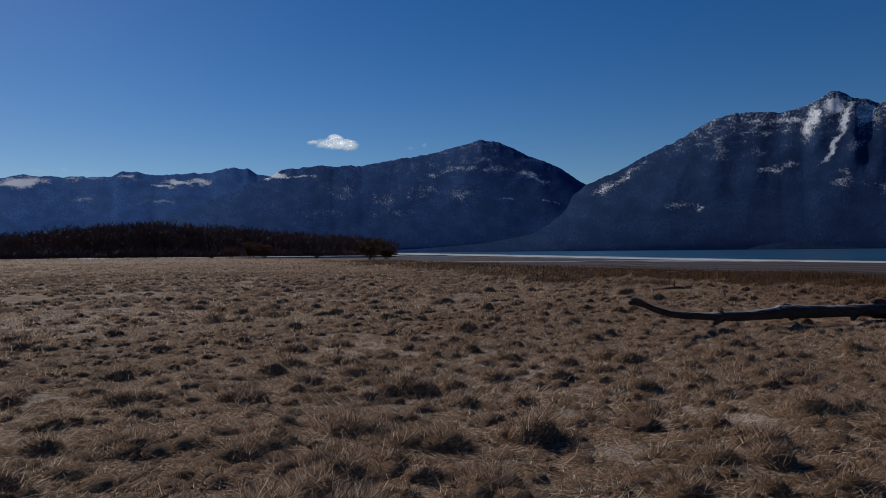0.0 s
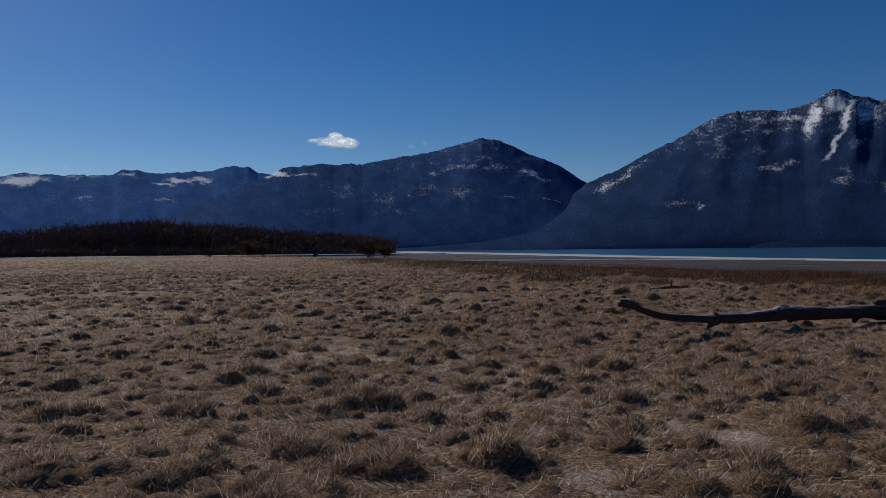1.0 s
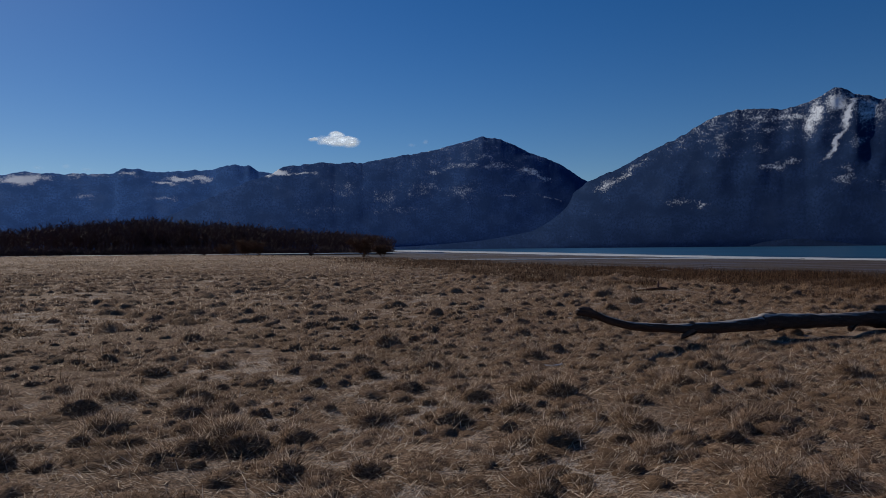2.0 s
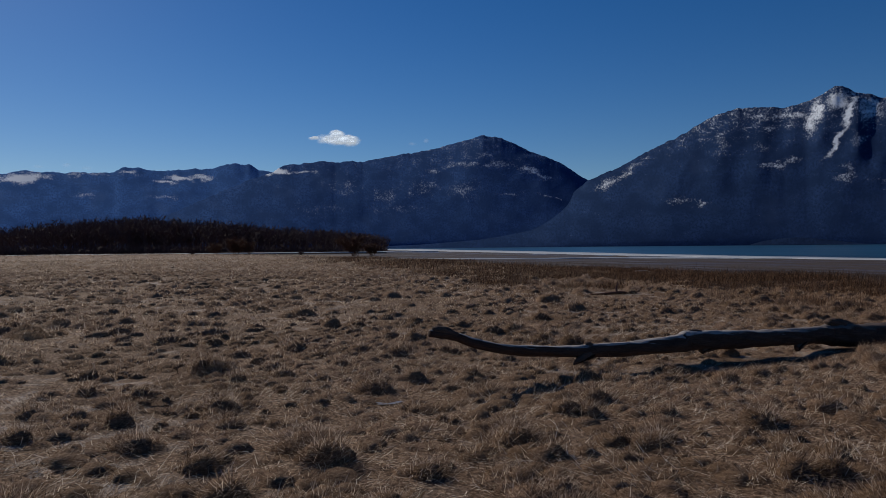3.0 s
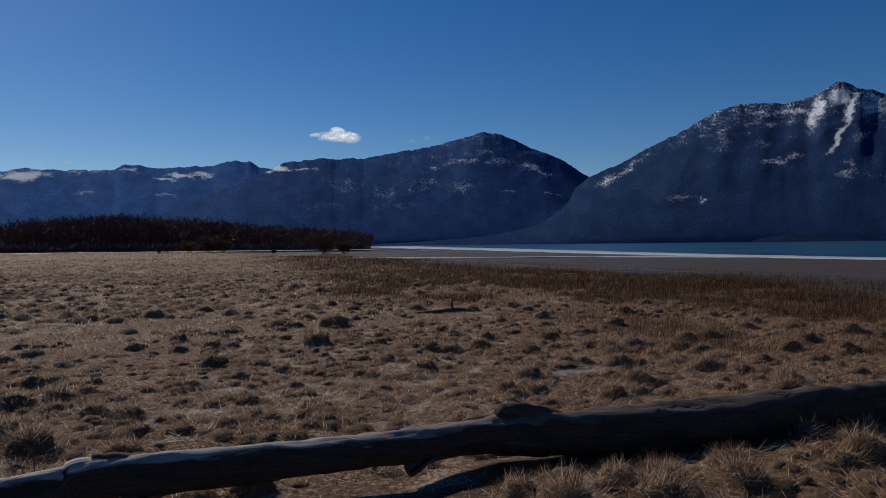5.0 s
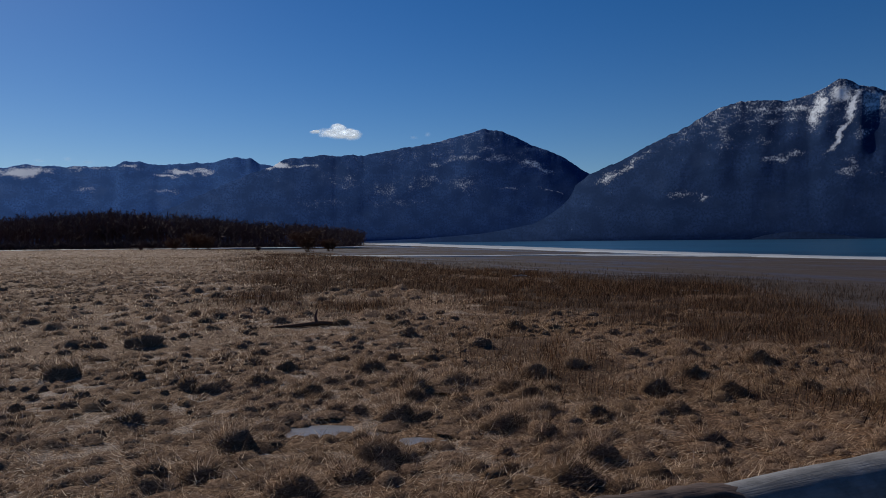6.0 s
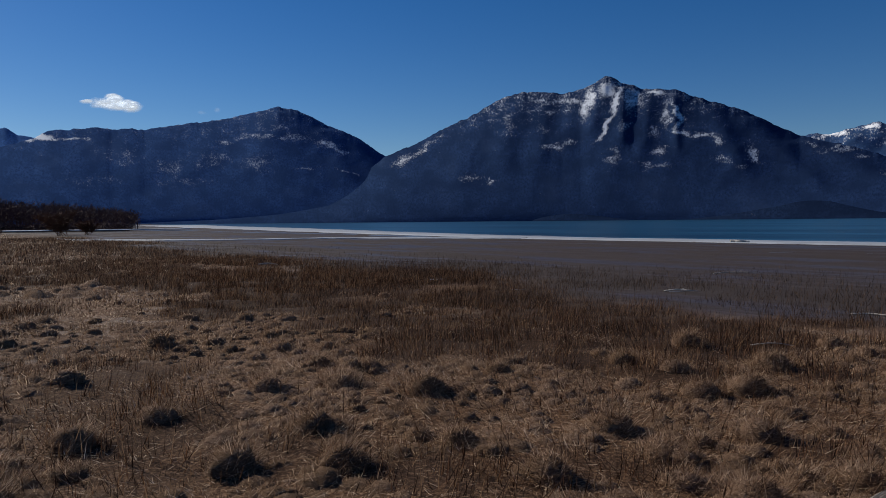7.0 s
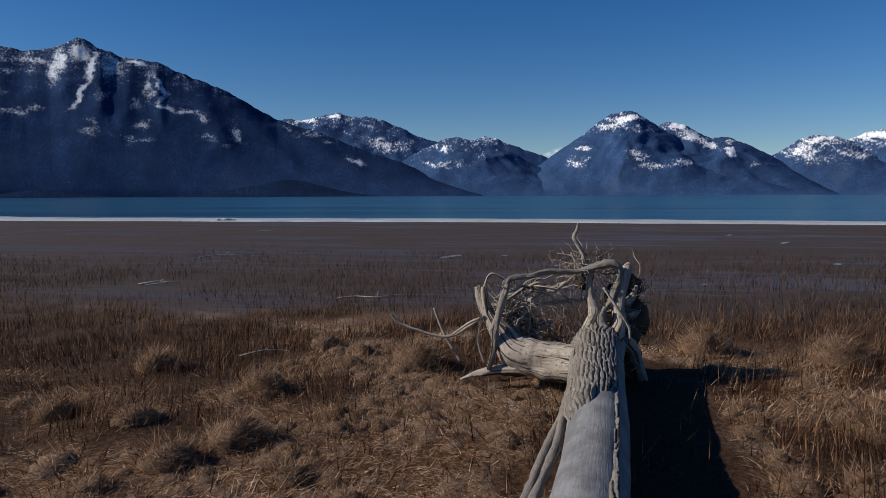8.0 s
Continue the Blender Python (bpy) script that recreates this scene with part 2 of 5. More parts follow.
WILLOW = plain_material("rusty_willow_twigs", (0.10, 0.042, 0.024), (0.17, 0.075, 0.042), 0.8)
CLOUD = cloud_material()


# ---- mesh helpers ----
def mesh_from(name, verts, tris, material, smooth=False, uvs=None):
    """A mesh from arrays of corners and triangles (or quads)."""
    k = tris.shape[1]
    me = bpy.data.meshes.new(name)
    me.vertices.add(len(verts))
    me.vertices.foreach_set("co", np.ascontiguousarray(verts, dtype=np.float32).ravel())
    me.loops.add(tris.size)
    me.loops.foreach_set("vertex_index", np.ascontiguousarray(tris, dtype=np.int32).ravel())
    me.polygons.add(len(tris))
    me.polygons.foreach_set("loop_start", np.arange(0, tris.size, k, dtype=np.int32))
    me.polygons.foreach_set("loop_total", np.full(len(tris), k, dtype=np.int32))
    if smooth:
        me.polygons.foreach_set("use_smooth", np.ones(len(tris), dtype=bool))
    me.update(calc_edges=True)
    if uvs is not None:
        me.uv_layers.new(name="UVMap").data.foreach_set("uv", np.ascontiguousarray(uvs[tris.ravel()], dtype=np.float32).ravel())
    me.materials.append(material)
    return me


def value_noise(x, y, seed=0):
    """Smooth 2D value noise in 0..1 for arrays."""
    xi, yi = np.floor(x).astype(np.int64), np.floor(y).astype(np.int64)
    fx, fy = x - xi, y - yi
    fx, fy = fx * fx * (3 - 2 * fx), fy * fy * (3 - 2 * fy)

    def h(a, b):
        v = (a * 374761393 + b * 668265263 + seed * 974711) & 0x7FFFFFFF
        v = ((v ^ (v >> 13)) * 1274126177) & 0x7FFFFFFF
        return ((v ^ (v >> 16)) & 0xFFFF) / 65535.0

    return (h(xi, yi) * (1 - fx) + h(xi + 1, yi) * fx) * (1 - fy) + (h(xi, yi + 1) * (1 - fx) + h(xi + 1, yi + 1) * fx) * fy


def fractal(x, y, seed=0, octaves=5, gain=0.5):
    total, amp, norm = 0.0, 1.0, 0.0
    for o in range(octaves):
        total = total + amp * value_noise(x * 2 ** o, y * 2 ** o, seed + o)
        norm += amp
        amp *= gain
    return total / norm


def smooth01(v, lo, hi):
    s = np.clip((v - lo) / (hi - lo), 0, 1)
    return s * s * (3 - 2 * s)


def spikes(base, tip, width):
    """Many tapered three-sided stems, from base to tip."""
    base, tip = np.asarray(base, float), np.asarray(tip, float)
    n = len(base)
    d = tip - base
    d /= np.linalg.norm(d, axis=1, keepdims=True) + 1e-9
    a = np.cross(d, np.where(np.abs(d[:, 2:3]) < 0.9, [[0, 0, 1.0]], [[1.0, 0, 0]]))
    a /= np.linalg.norm(a, axis=1, keepdims=True) + 1e-9
    b = np.cross(d, a)
    w = np.broadcast_to(np.asarray(width, float), (n,))[:, None] * 0.5
    v = np.empty((n, 4, 3))
    for k in range(3):
        q = 2 * math.pi * k / 3
        v[:, k] = base + (a * math.cos(q) + b * math.sin(q)) * w
    v[:, 3] = tip
    t = np.array([[0, 1, 3], [1, 2, 3], [2, 0, 3]])
    return v.reshape(-1, 3), (np.arange(n)[:, None, None] * 4 + t[None]).reshape(-1, 3)


def join(chunks):
    vs, ts, off = [], [], 0
    for v, t in chunks:
        vs.append(v)
        ts.append(t + off)
        off += len(v)
    return np.concatenate(vs), np.concatenate(ts)


def spline(points, steps):
    """A Catmull-Rom curve through rows of numbers."""
    p = np.asarray(points, float)
    p = np.vstack([2 * p[0] - p[1], p, 2 * p[-1] - p[-2]])
    out = []
    for i in range(1, len(p) - 2):
        for s in np.linspace(0, 1, steps, endpoint=False):
            a, b, c, d = p[i - 1], p[i], p[i + 1], p[i + 2]
            out.append(0.5 * (2 * b + (c - a) * s + (2 * a - 5 * b + 4 * c - d) * s ** 2 + (3 * b - a - 3 * c + d) * s ** 3))
    out.append(p[-2])
    return np.array(out)


def tube(rows, steps=6, sides=10, gnarl=0.08, seed=0, squash=1.0):
    """A gnarled tapering limb along rows of (x, y, z, radius): corners, quads, uvs in metres."""
    c = spline(rows, steps)
    pts, rad = c[:, :3], np.maximum(c[:, 3], 0.002)
    d = np.gradient(pts, axis=0)
    d /= np.linalg.norm(d, axis=1, keepdims=True) + 1e-9
    up = np.array([0, 0, 1.0]) if abs(d[0, 2]) < 0.9 else np.array([1.0, 0, 0])
    a = np.cross(d[0], up)
    along = np.concatenate([[0], np.cumsum(np.linalg.norm(np.diff(pts, axis=0), axis=1))])
    ring = np.linspace(0, 2 * math.pi, sides + 1)
    vs, uv = [], []
    for i in range(len(pts)):
        a = a - d[i] * np.dot(a, d[i])
        a /= np.linalg.norm(a) + 1e-9
        b = np.cross(a, d[i])
        k = along[i] / (rad.mean() * 4 + 1e-6)
        nz = fractal(np.cos(ring) * 1.3 + 7 + seed * 3.1, np.sin(ring) * 1.3 + k, seed, 4, 0.6) - 0.5
        knots = fractal(np.cos(ring) * 4 + seed * 1.7 + 11, np.sin(ring) * 4 + along[i] / (rad.mean() * 1.2 + 1e-6), seed + 3, 2) - 0.5
        r = rad[i] * (1 + gnarl * (2.2 * nz + 1.1 * knots))
        vs.append(pts[i] + np.outer(np.cos(ring) * r, a) + np.outer(np.sin(ring) * r * squash, b))
        uv.append(np.column_stack([ring * rad.mean(), np.full(sides + 1, along[i])]))
    n, m = len(pts), sides + 1
    v, uv = np.concatenate(vs), np.concatenate(uv)
    q = []
    for i in range(n - 1):
        for j in range(sides):
            q.append((i * m + j, i * m + j + 1, (i + 1) * m + j + 1, (i + 1) * m + j))
    # both ends close in a fan of thin quads
    for end, flip in ((0, True), (n - 1, False)):
        v = np.vstack([v, pts[end] + d[end] * rad[end] * (0.15 if not flip else -0.15)])
        uv = np.vstack([uv, [0, along[end]]])
        ci = len(v) - 1
        for j in range(0, sides, 2):
            f = (end * m + j, end * m + j + 1, end * m + min(j + 2, sides), ci)
            q.append(f if not flip else f[::-1])
    return v, np.array(q), uv


def thing(name, place, label, category, group="", kind=""):
    ob = new(name)
    ob.location = place
    return tagged(ob, label, category, group, kind)


def part(name, me, parent, label=""):
    """A mesh given in world places, as one part under its thing."""
    ob = new(name, me)
    off = Vector((0, 0, 0))
    up = parent
    while up is not None:
        off += up.location
        up = up.parent
    ob.parent = parent
    me.transform(Matrix.Translation(-off))
    return tagged(ob, label)


# ---- plan of the shore ----
SHORE_Y = np.array([-4900, -60, 5, 22, 55, 74, 98, 135, 270, 860, 4900.0])
SHORE_X = np.array([900, 92, 85, 83, 72, 63, 53.5, 46, 26, -60, -600.0])
REED_Y = np.array([-4900, -40, 15, 23, 30, 34, 47, 60, 88, 106, 125, 170, 400, 4900.0])
REED_X = np.array([800, 52, 34.5, 30.2, 26, 23.8, 18.2, 14.5, 3, 0, -8, -22, -130, -900.0])


def past_shore(x, y):
    return x - np.interp(y, SHORE_Y, SHORE_X)


def past_reeds(x, y):
    return (x - np.interp(y, REED_Y, REED_X)) * 0.75 + (fractal(x * 0.12, y * 0.12, 31, 4) - 0.5) * 9


def lie(x, y):
    """Height of the broad ground, without tussocks."""
    x, y = np.asarray(x, float), np.asarray(y, float)
    meadow = smooth01(-past_reeds(x, y), 0, 25)
    z = 0.45 * smooth01(y, 50, 165) * meadow * smooth01(-x, -15, 20)
    z = z + (fractal(x * 0.35, y * 0.35, 3, 4) - 0.5) * 0.10 * smooth01(-past_reeds(x, y), -6, 2)
    z = z + (fractal(x * 1.3, y * 1.3, 17, 3) - 0.5) * 0.24 * smooth01(-past_reeds(x, y), -2, 2) * (np.abs(x) < 60) * (np.abs(y) < 70)
    z = z - 0.02 * smooth01(past_reeds(x, y), 0, 6)
    s = past_shore(x, y)
    return z - np.clip(s, 0, 60) * 0.03


# ---- tussocks: their places shape both the soil and the grass ----
LINE_A, LINE_B = np.array([2.0, 6.0]), np.array([25.0, 26.0])   # the stretch of meadow that is passed nearest


def off_line(p):
    d = LINE_B - LINE_A
    s = np.clip(((p - LINE_A) @ d) / (d @ d), 0, 1)
    return np.linalg.norm(p - (LINE_A + s[:, None] * d), axis=1)


PUDDLES = ((13.3, 22.55, 0.85, 0.36), (14.7, 23.95, 0.4, 0.2), (14.2, 22.1, 0.3, 0.14), (12.65, 21.6, 0.4, 0.16), (8.3, 24.6, 0.6, 0.26), (6.1, 20.9, 0.5, 0.2), (4.6, 18.3, 0.4, 0.16), (7.2, 18.6, 0.35, 0.14), (4.0, 13.9, 0.25, 0.1), (6.5, 43.0, 1.6, 0.5))


def puddle_shape(x, y):
    m = np.full(np.shape(x), -1.0)
    for px, py, a, b in PUDDLES:
        wob = 0.6 + 0.8 * fractal(x * 1.4, y * 1.4, 77, 3)
        m = np.maximum(m, 1 - np.sqrt(((x - px) / (a * wob)) ** 2 + ((y - py) / (b * wob)) ** 2))
    return m


def log_shade(x, y):
    """Strips beside the log and its butt, kept bare and painted dark as its shadow."""
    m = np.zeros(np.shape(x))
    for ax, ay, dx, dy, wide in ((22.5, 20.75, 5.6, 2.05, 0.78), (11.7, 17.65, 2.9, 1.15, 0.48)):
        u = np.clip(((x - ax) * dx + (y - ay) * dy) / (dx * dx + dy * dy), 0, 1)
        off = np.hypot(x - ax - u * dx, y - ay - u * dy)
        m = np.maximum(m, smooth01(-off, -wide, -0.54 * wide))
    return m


# the last six deepen the log's cast shadow with dark soil and reeds
REED_AND_SHADE_PATCHES = ((21.1, 32.6, 1.2), (21.3, 30.1, 1.3), (22.3, 28.8, 1.0), (24.6, 28.5, 0.8), (11.7, 53.0, 2.4), (20.9, 38.9, 1.1), (20, 36, 1.5), (19.3, 42, 1.8), (24.5, 32.9, 1.2), (23.5, 31.7, 0.9), (24.8, 29.6, 0.8), (26.5, 29.7, 1.0), (13.2, 46.8, 1.8), (15.6, 44.5, 1.6), (20, 43.6, 2), (8.2, 61.6, 2.5), (24, 36, 1.6), (24, 46, 2), (24.3, 30.6, 0.8), (24.6, 27.2, 0.5), (23.2, 26.0, 0.4), (26.2, 27.6, 0.5), (25.2, 25.6, 0.35), (26.3, 20.6, 0.4), (22.4, 27.6, 0.5), (23.9, 29.9, 0.4), (25.2, 30.4, 0.55), (25.7, 28.3, 0.55), (26.9, 27.4, 0.45), (23.1, 26.7, 0.4), (23.2, 28.4, 0.4), (9.3, 16.1, 0.3), (9.9, 16.4, 0.33), (10.5, 16.6, 0.33), (11.1, 16.9, 0.35), (11.6, 17.3, 0.3), (8.0, 15.6, 0.2))


def reed_islands(x, y):
    """Dark islands of dense reeds inside the meadow's edge, and a few that darken the log's shadow."""
    m = np.zeros(np.shape(x))
    wob = 1.3 * fractal(x * 0.9, y * 0.9, 57, 3) + 0.35
    for px, py, r in REED_AND_SHADE_PATCHES:
        m = np.maximum(m, np.exp(-((((x - px) / (1.8 * r)) ** 2 + ((y - py) / (1.3 * r)) ** 2) / wob ** 2) ** 2))
    return m


def reed_mask(x, y):
    """Where dark dead reeds stand: a broken strip along the mud, clumps behind it, islands in the meadow."""
    p = past_reeds(x, y)
    clumps = smooth01(fractal(x * 0.28, y * 0.28, 51, 4), 0.42, 0.52) * smooth01(p, -11, -6)
    strip = smooth01(p, -3.5, -1) * smooth01(fractal(x * 0.5, y * 0.5, 53, 3), 0.38, 0.52)
    return np.clip(np.maximum(np.maximum(clumps, strip) * (1 - smooth01(p, 1, 5)), 1.2 * reed_islands(x, y)), 0, 1)


def scatter(x0, x1, y0, y1, per_m2):
    n = int((x1 - x0) * (y1 - y0) * per_m2)
    return np.column_stack([rng.uniform(x0, x1, n), rng.uniform(y0, y1, n)])


tuss = scatter(-30, 46, -14, 64, 3.3)
keep = (past_reeds(tuss[:, 0], tuss[:, 1]) < -0.5) & (puddle_shape(tuss[:, 0], tuss[:, 1]) < 0)
keep &= fractal(tuss[:, 0] * 0.45, tuss[:, 1] * 0.45, 11, 3) > 0.36
keep &= (reed_mask(tuss[:, 0], tuss[:, 1]) < 0.5) & (log_shade(tuss[:, 0], tuss[:, 1]) < 0.3)
tuss = tuss[keep]
tuss_r = (0.08 + 0.22 * rng.uniform(0, 1, len(tuss)) ** 2.0) * (0.6 + 0.8 * fractal(tuss[:, 0] * 0.2, tuss[:, 1] * 0.2, 5, 2))
# the largest tussocks along the way: x, y, radius
BIG = np.array([(-1.7, 9.0, 0.24), (-0.7, 7.1, 0.2), (-3.7, 10.5, 0.26), (1.5, 15.7, 0.25), (2.9, 7.5, 0.2), (1.65, 10.5, 0.27), (2.5, 10.2, 0.26), (3.2, 10.6, 0.25), (3.8, 11.4, 0.29), (1.4, 15.5, 0.34),
                (4.0, 17.2, 0.25), (3.9, 14.5, 0.3), (8.0, 12.6, 0.26), (8.9, 13.0, 0.22), (7.1, 18.2, 0.3), (4.2, 19.3, 0.28), (8.5, 25.5, 0.4), (8.3, 28.9, 0.42), (13.2, 26.0, 0.3), (12.3, 21.8, 0.28)])
BIG_MARSH = np.array([(13.2, 20.4, 0.28), (13.6, 20.9, 0.24), (11.9, 20.7, 0.2), (12.3, 20.8, 0.2), (15.9, 21.4, 0.26), (15.8, 25.3, 0.3), (15.1, 28.3, 0.28), (17.3, 24.2, 0.27), (18.25, 24.1, 0.3), (19.8, 23.1, 0.26), (21.0, 24.2, 0.3), (16.5, 26.0, 0.26)])
BIG_EDGE = np.array([(26.6, 25.4, 0.36), (24.6, 26.1, 0.32), (29.3, 22.5, 0.42), (29.6, 20.9, 0.45), (23.4, 25.1, 0.34), (24.6, 28.0, 0.32), (26.7, 27.1, 0.27), (23.2, 26.3, 0.26), (26.9, 20.4, 0.34), (25.4, 20.3, 0.26), (18.6, 26.9, 0.3), (19.6, 26.3, 0.3), (22.8, 25.2, 0.3), (23.0, 27.4, 0.28), (19.4, 24.3, 0.24)])
# a row of tall tussocks that grows up against the log
tall = np.array([(6.75, 15.0), (7.05, 14.9), (8.0, 15.5), (10.26, 15.7), (10.55, 15.85), (9.6, 15.5), (11.65, 16.85), (12.0, 17.05), (12.5, 17.2), (13.0, 17.45), (13.6, 17.7), (14.7, 18.5), (15.4, 18.7), (5.4, 14.3)])
BIG_LOG = np.array([(11.95, 16.55, 0.3), (12.7, 16.8, 0.28), (11.3, 16.05, 0.26), (13.5, 17.2, 0.28), (11.0, 15.3, 0.26), (14.9, 17.9, 0.28), (13.0, 16.3, 0.24), (16.2, 18.4, 0.28), (8.6, 14.9, 0.22)])
BIG = np.vstack([BIG, BIG_MARSH, BIG_EDGE, BIG_LOG])
for bx, by, br in BIG:
    clear = np.hypot(tuss[:, 0] - bx, tuss[:, 1] - by) > br * 1.3
    tuss, tuss_r = tuss[clear], tuss_r[clear]
tuss_h = 0.03 + tuss_r * rng.uniform(0.5, 1.05, len(tuss))
tuss = np.vstack([tuss, BIG[:, :2], tall])
tuss_r = np.concatenate([tuss_r, BIG[:, 2], rng.uniform(0.15, 0.24, len(tall))])
tuss_h = np.concatenate([tuss_h, BIG[:, 2] * rng.uniform(0.9, 1.15, len(BIG)), rng.uniform(0.16, 0.26, len(tall))])


def behind(p):
    """The meadow behind the walk, which is kept coarser."""
    return p[:, 1] < 3.5 + np.maximum(p[:, 0] - 4, 0) * 0.72 - np.maximum(p[:, 0] - 22, 0) * 0.9


# ---- ground: one sheet to the horizon ----
def spread(lo, hi, step, end):
    inner = np.arange(lo, hi + step / 2, step)
    out, s, v = [], step, hi
    while v < end:
        s *= 1.11
        v += s
        out.append(min(v, end))
    left, s, v = [], step, lo
    while v > -end:
        s *= 1.11
        v -= s
        left.append(max(v, -end))
    return np.concatenate([left[::-1], inner, out])


gx, gy = spread(-14, 40, 0.36, 4900), spread(3, 44, 0.36, 4900)
GX, GY = np.meshgrid(gx, gy)
GZ = lie(GX, GY)
for (cx, cy), r, h in zip(tuss, tuss_r, tuss_h):
    i0, i1 = np.searchsorted(gx, (cx - 0.8, cx + 0.8))
    j0, j1 = np.searchsorted(gy, (cy - 0.8, cy + 0.8))
    if i1 > i0 and j1 > j0:
        d2 = (GX[j0:j1, i0:i1] - cx) ** 2 + (GY[j0:j1, i0:i1] - cy) ** 2
        GZ[j0:j1, i0:i1] = np.maximum(GZ[j0:j1, i0:i1], lie(cx, cy) + 0.3 * h * np.exp(-d2 / (0.9 * r * r)) - 0.02)
GZ -= 0.10 * smooth01(puddle_shape(GX, GY), -0.15, 0.15)


def soil(x, y):
    """Height of the finished ground at places."""
    i = np.clip(np.searchsorted(gx, x) - 1, 0, len(gx) - 2)
    j = np.clip(np.searchsorted(gy, y) - 1, 0, len(gy) - 2)
    fx, fy = (x - gx[i]) / (gx[i + 1] - gx[i]), (y - gy[j]) / (gy[j + 1] - gy[j])
    return (GZ[j, i] * (1 - fx) + GZ[j, i + 1] * fx) * (1 - fy) + (GZ[j + 1, i] * (1 - fx) + GZ[j + 1, i + 1] * fx) * fy


nx, ny = len(gx), len(gy)
idx = np.arange(nx * ny).reshape(ny, nx)
quads = np.stack([idx[:-1, :-1], idx[:-1, 1:], idx[1:, 1:], idx[1:, :-1]], -1).reshape(-1, 4)
me = mesh_from("ground", np.column_stack([GX.ravel(), GY.ravel(), GZ.ravel()]), quads, SOIL, True)
pr = past_reeds(GX, GY).ravel()
me.attributes.new("mud", "FLOAT", "POINT").data.foreach_set("value", smooth01(pr, 0, 5).astype(np.float32))
# the log's painted shadow shares this mask with the reeds
reed_and_shade = np.maximum(reed_mask(GX, GY), 1.15 * log_shade(GX, GY)).ravel()
me.attributes.new("reed", "FLOAT", "POINT").data.foreach_set("value", reed_and_shade.astype(np.float32))
tagged(new("ground", me), "flat marsh meadow of dead grass running into brown mud", "ground", kind="structure")


# ---- lake and ice ----
def strip(name, centre, material, label, thick=0.05, cell=1.5, seed=0, level=-0.055):
    """A ragged sheet of ice along rows of (x, y, half width)."""
    c = spline(centre, 24)
    d = np.gradient(c[:, :2], axis=0)
    d /= np.linalg.norm(d, axis=1, keepdims=True)
    nrm = np.column_stack([d[:, 1], -d[:, 0]])
    along = np.concatenate([[0], np.cumsum(np.linalg.norm(np.diff(c[:, :2], axis=0), axis=1))])
    rows = []
    for s, zz in ((-1, level - 0.05), (-0.97, level + thick), (-0.3, level + thick * 1.3), (0.3, level + thick * 1.2), (0.97, level + thick), (1, level - 0.05)):
        wob = 0.55 + 0.9 * fractal(along / cell + 3 * (s > 0), np.full(len(c), 0.5 + (s > 0) * 9.0), seed, 4)
        off = c[:, 2] * s * wob
        zj = zz + (fractal(along / 2.0, np.full(len(c), s * 4.0 + 9), seed + 5, 3) - 0.5) * thick * 0.8 * (abs(s) < 0.98)
        rows.append(np.column_stack([c[:, :2] + nrm * off[:, None], zj]))
    v = np.concatenate(rows)
    n = len(c)
    k = np.arange(n * 6).reshape(6, n)
    q = np.stack([k[:-1, :-1], k[1:, :-1], k[1:, 1:], k[:-1, 1:]], -1).reshape(-1, 4)
    return tagged(new(name, mesh_from(name, v, q, material)), label, "ice", kind="structure")


lx = np.array([-4900, -1500, -400, 0, 50, 100, 200, 400, 900, 2000, 4900.0])
ly = np.array([-4900, -1500, -300, 0, 50, 100, 150, 250, 500, 1200, 2500, 4900.0])
LX, LY = np.meshgrid(lx, ly)
k = np.arange(LX.size).reshape(LX.shape)
q = np.stack([k[:-1, :-1], k[:-1, 1:], k[1:, 1:], k[1:, :-1]], -1).reshape(-1, 4)
me = mesh_from("water", np.column_stack([LX.ravel(), LY.ravel(), np.full(LX.size, -0.16)]), q, WATER)
tagged(new("water", me), "wind-rippled blue mountain lake between snowy ranges", "lake", kind="structure")

strip("ice_shelf", [(90, -60, 3.8), (84, 5, 3.6), (82.5, 22, 3.6), (71.5, 55, 3.8), (63, 74, 4), (54, 98, 4.5), (46, 135, 5.5), (27, 270, 12), (-20, 560, 22), (-60, 860, 34)], ICE, "white band of snow-covered ice along the lake edge", 0.09, 9, 3)
strip("ice_ridge", [(50, 96, 1.2), (42, 104, 2.2), (30, 112, 2.4), (15, 112, 2.2), (-3, 123, 2.0), (-9, 134, 0.8)], ICE, "thin broken white ice line across the mud", 0.07, 6, 9, 0.0)
strip("grey_ice_sheet", [(52, 92, 4), (40, 140, 14), (14, 230, 26), (-40, 400, 45), (-110, 620, 60)], GREY_ICE, "thin grey lake ice in the shallow bay", 0.03, 12, 15, -0.06)
strip("frozen_channel", [(-190, 218, 4), (-120, 215, 5), (-60, 232, 6), (-20, 240, 6), (0, 250, 5)], ICE, "pale frozen side channel behind the meadow", 0.15, 12, 21, 0.42)


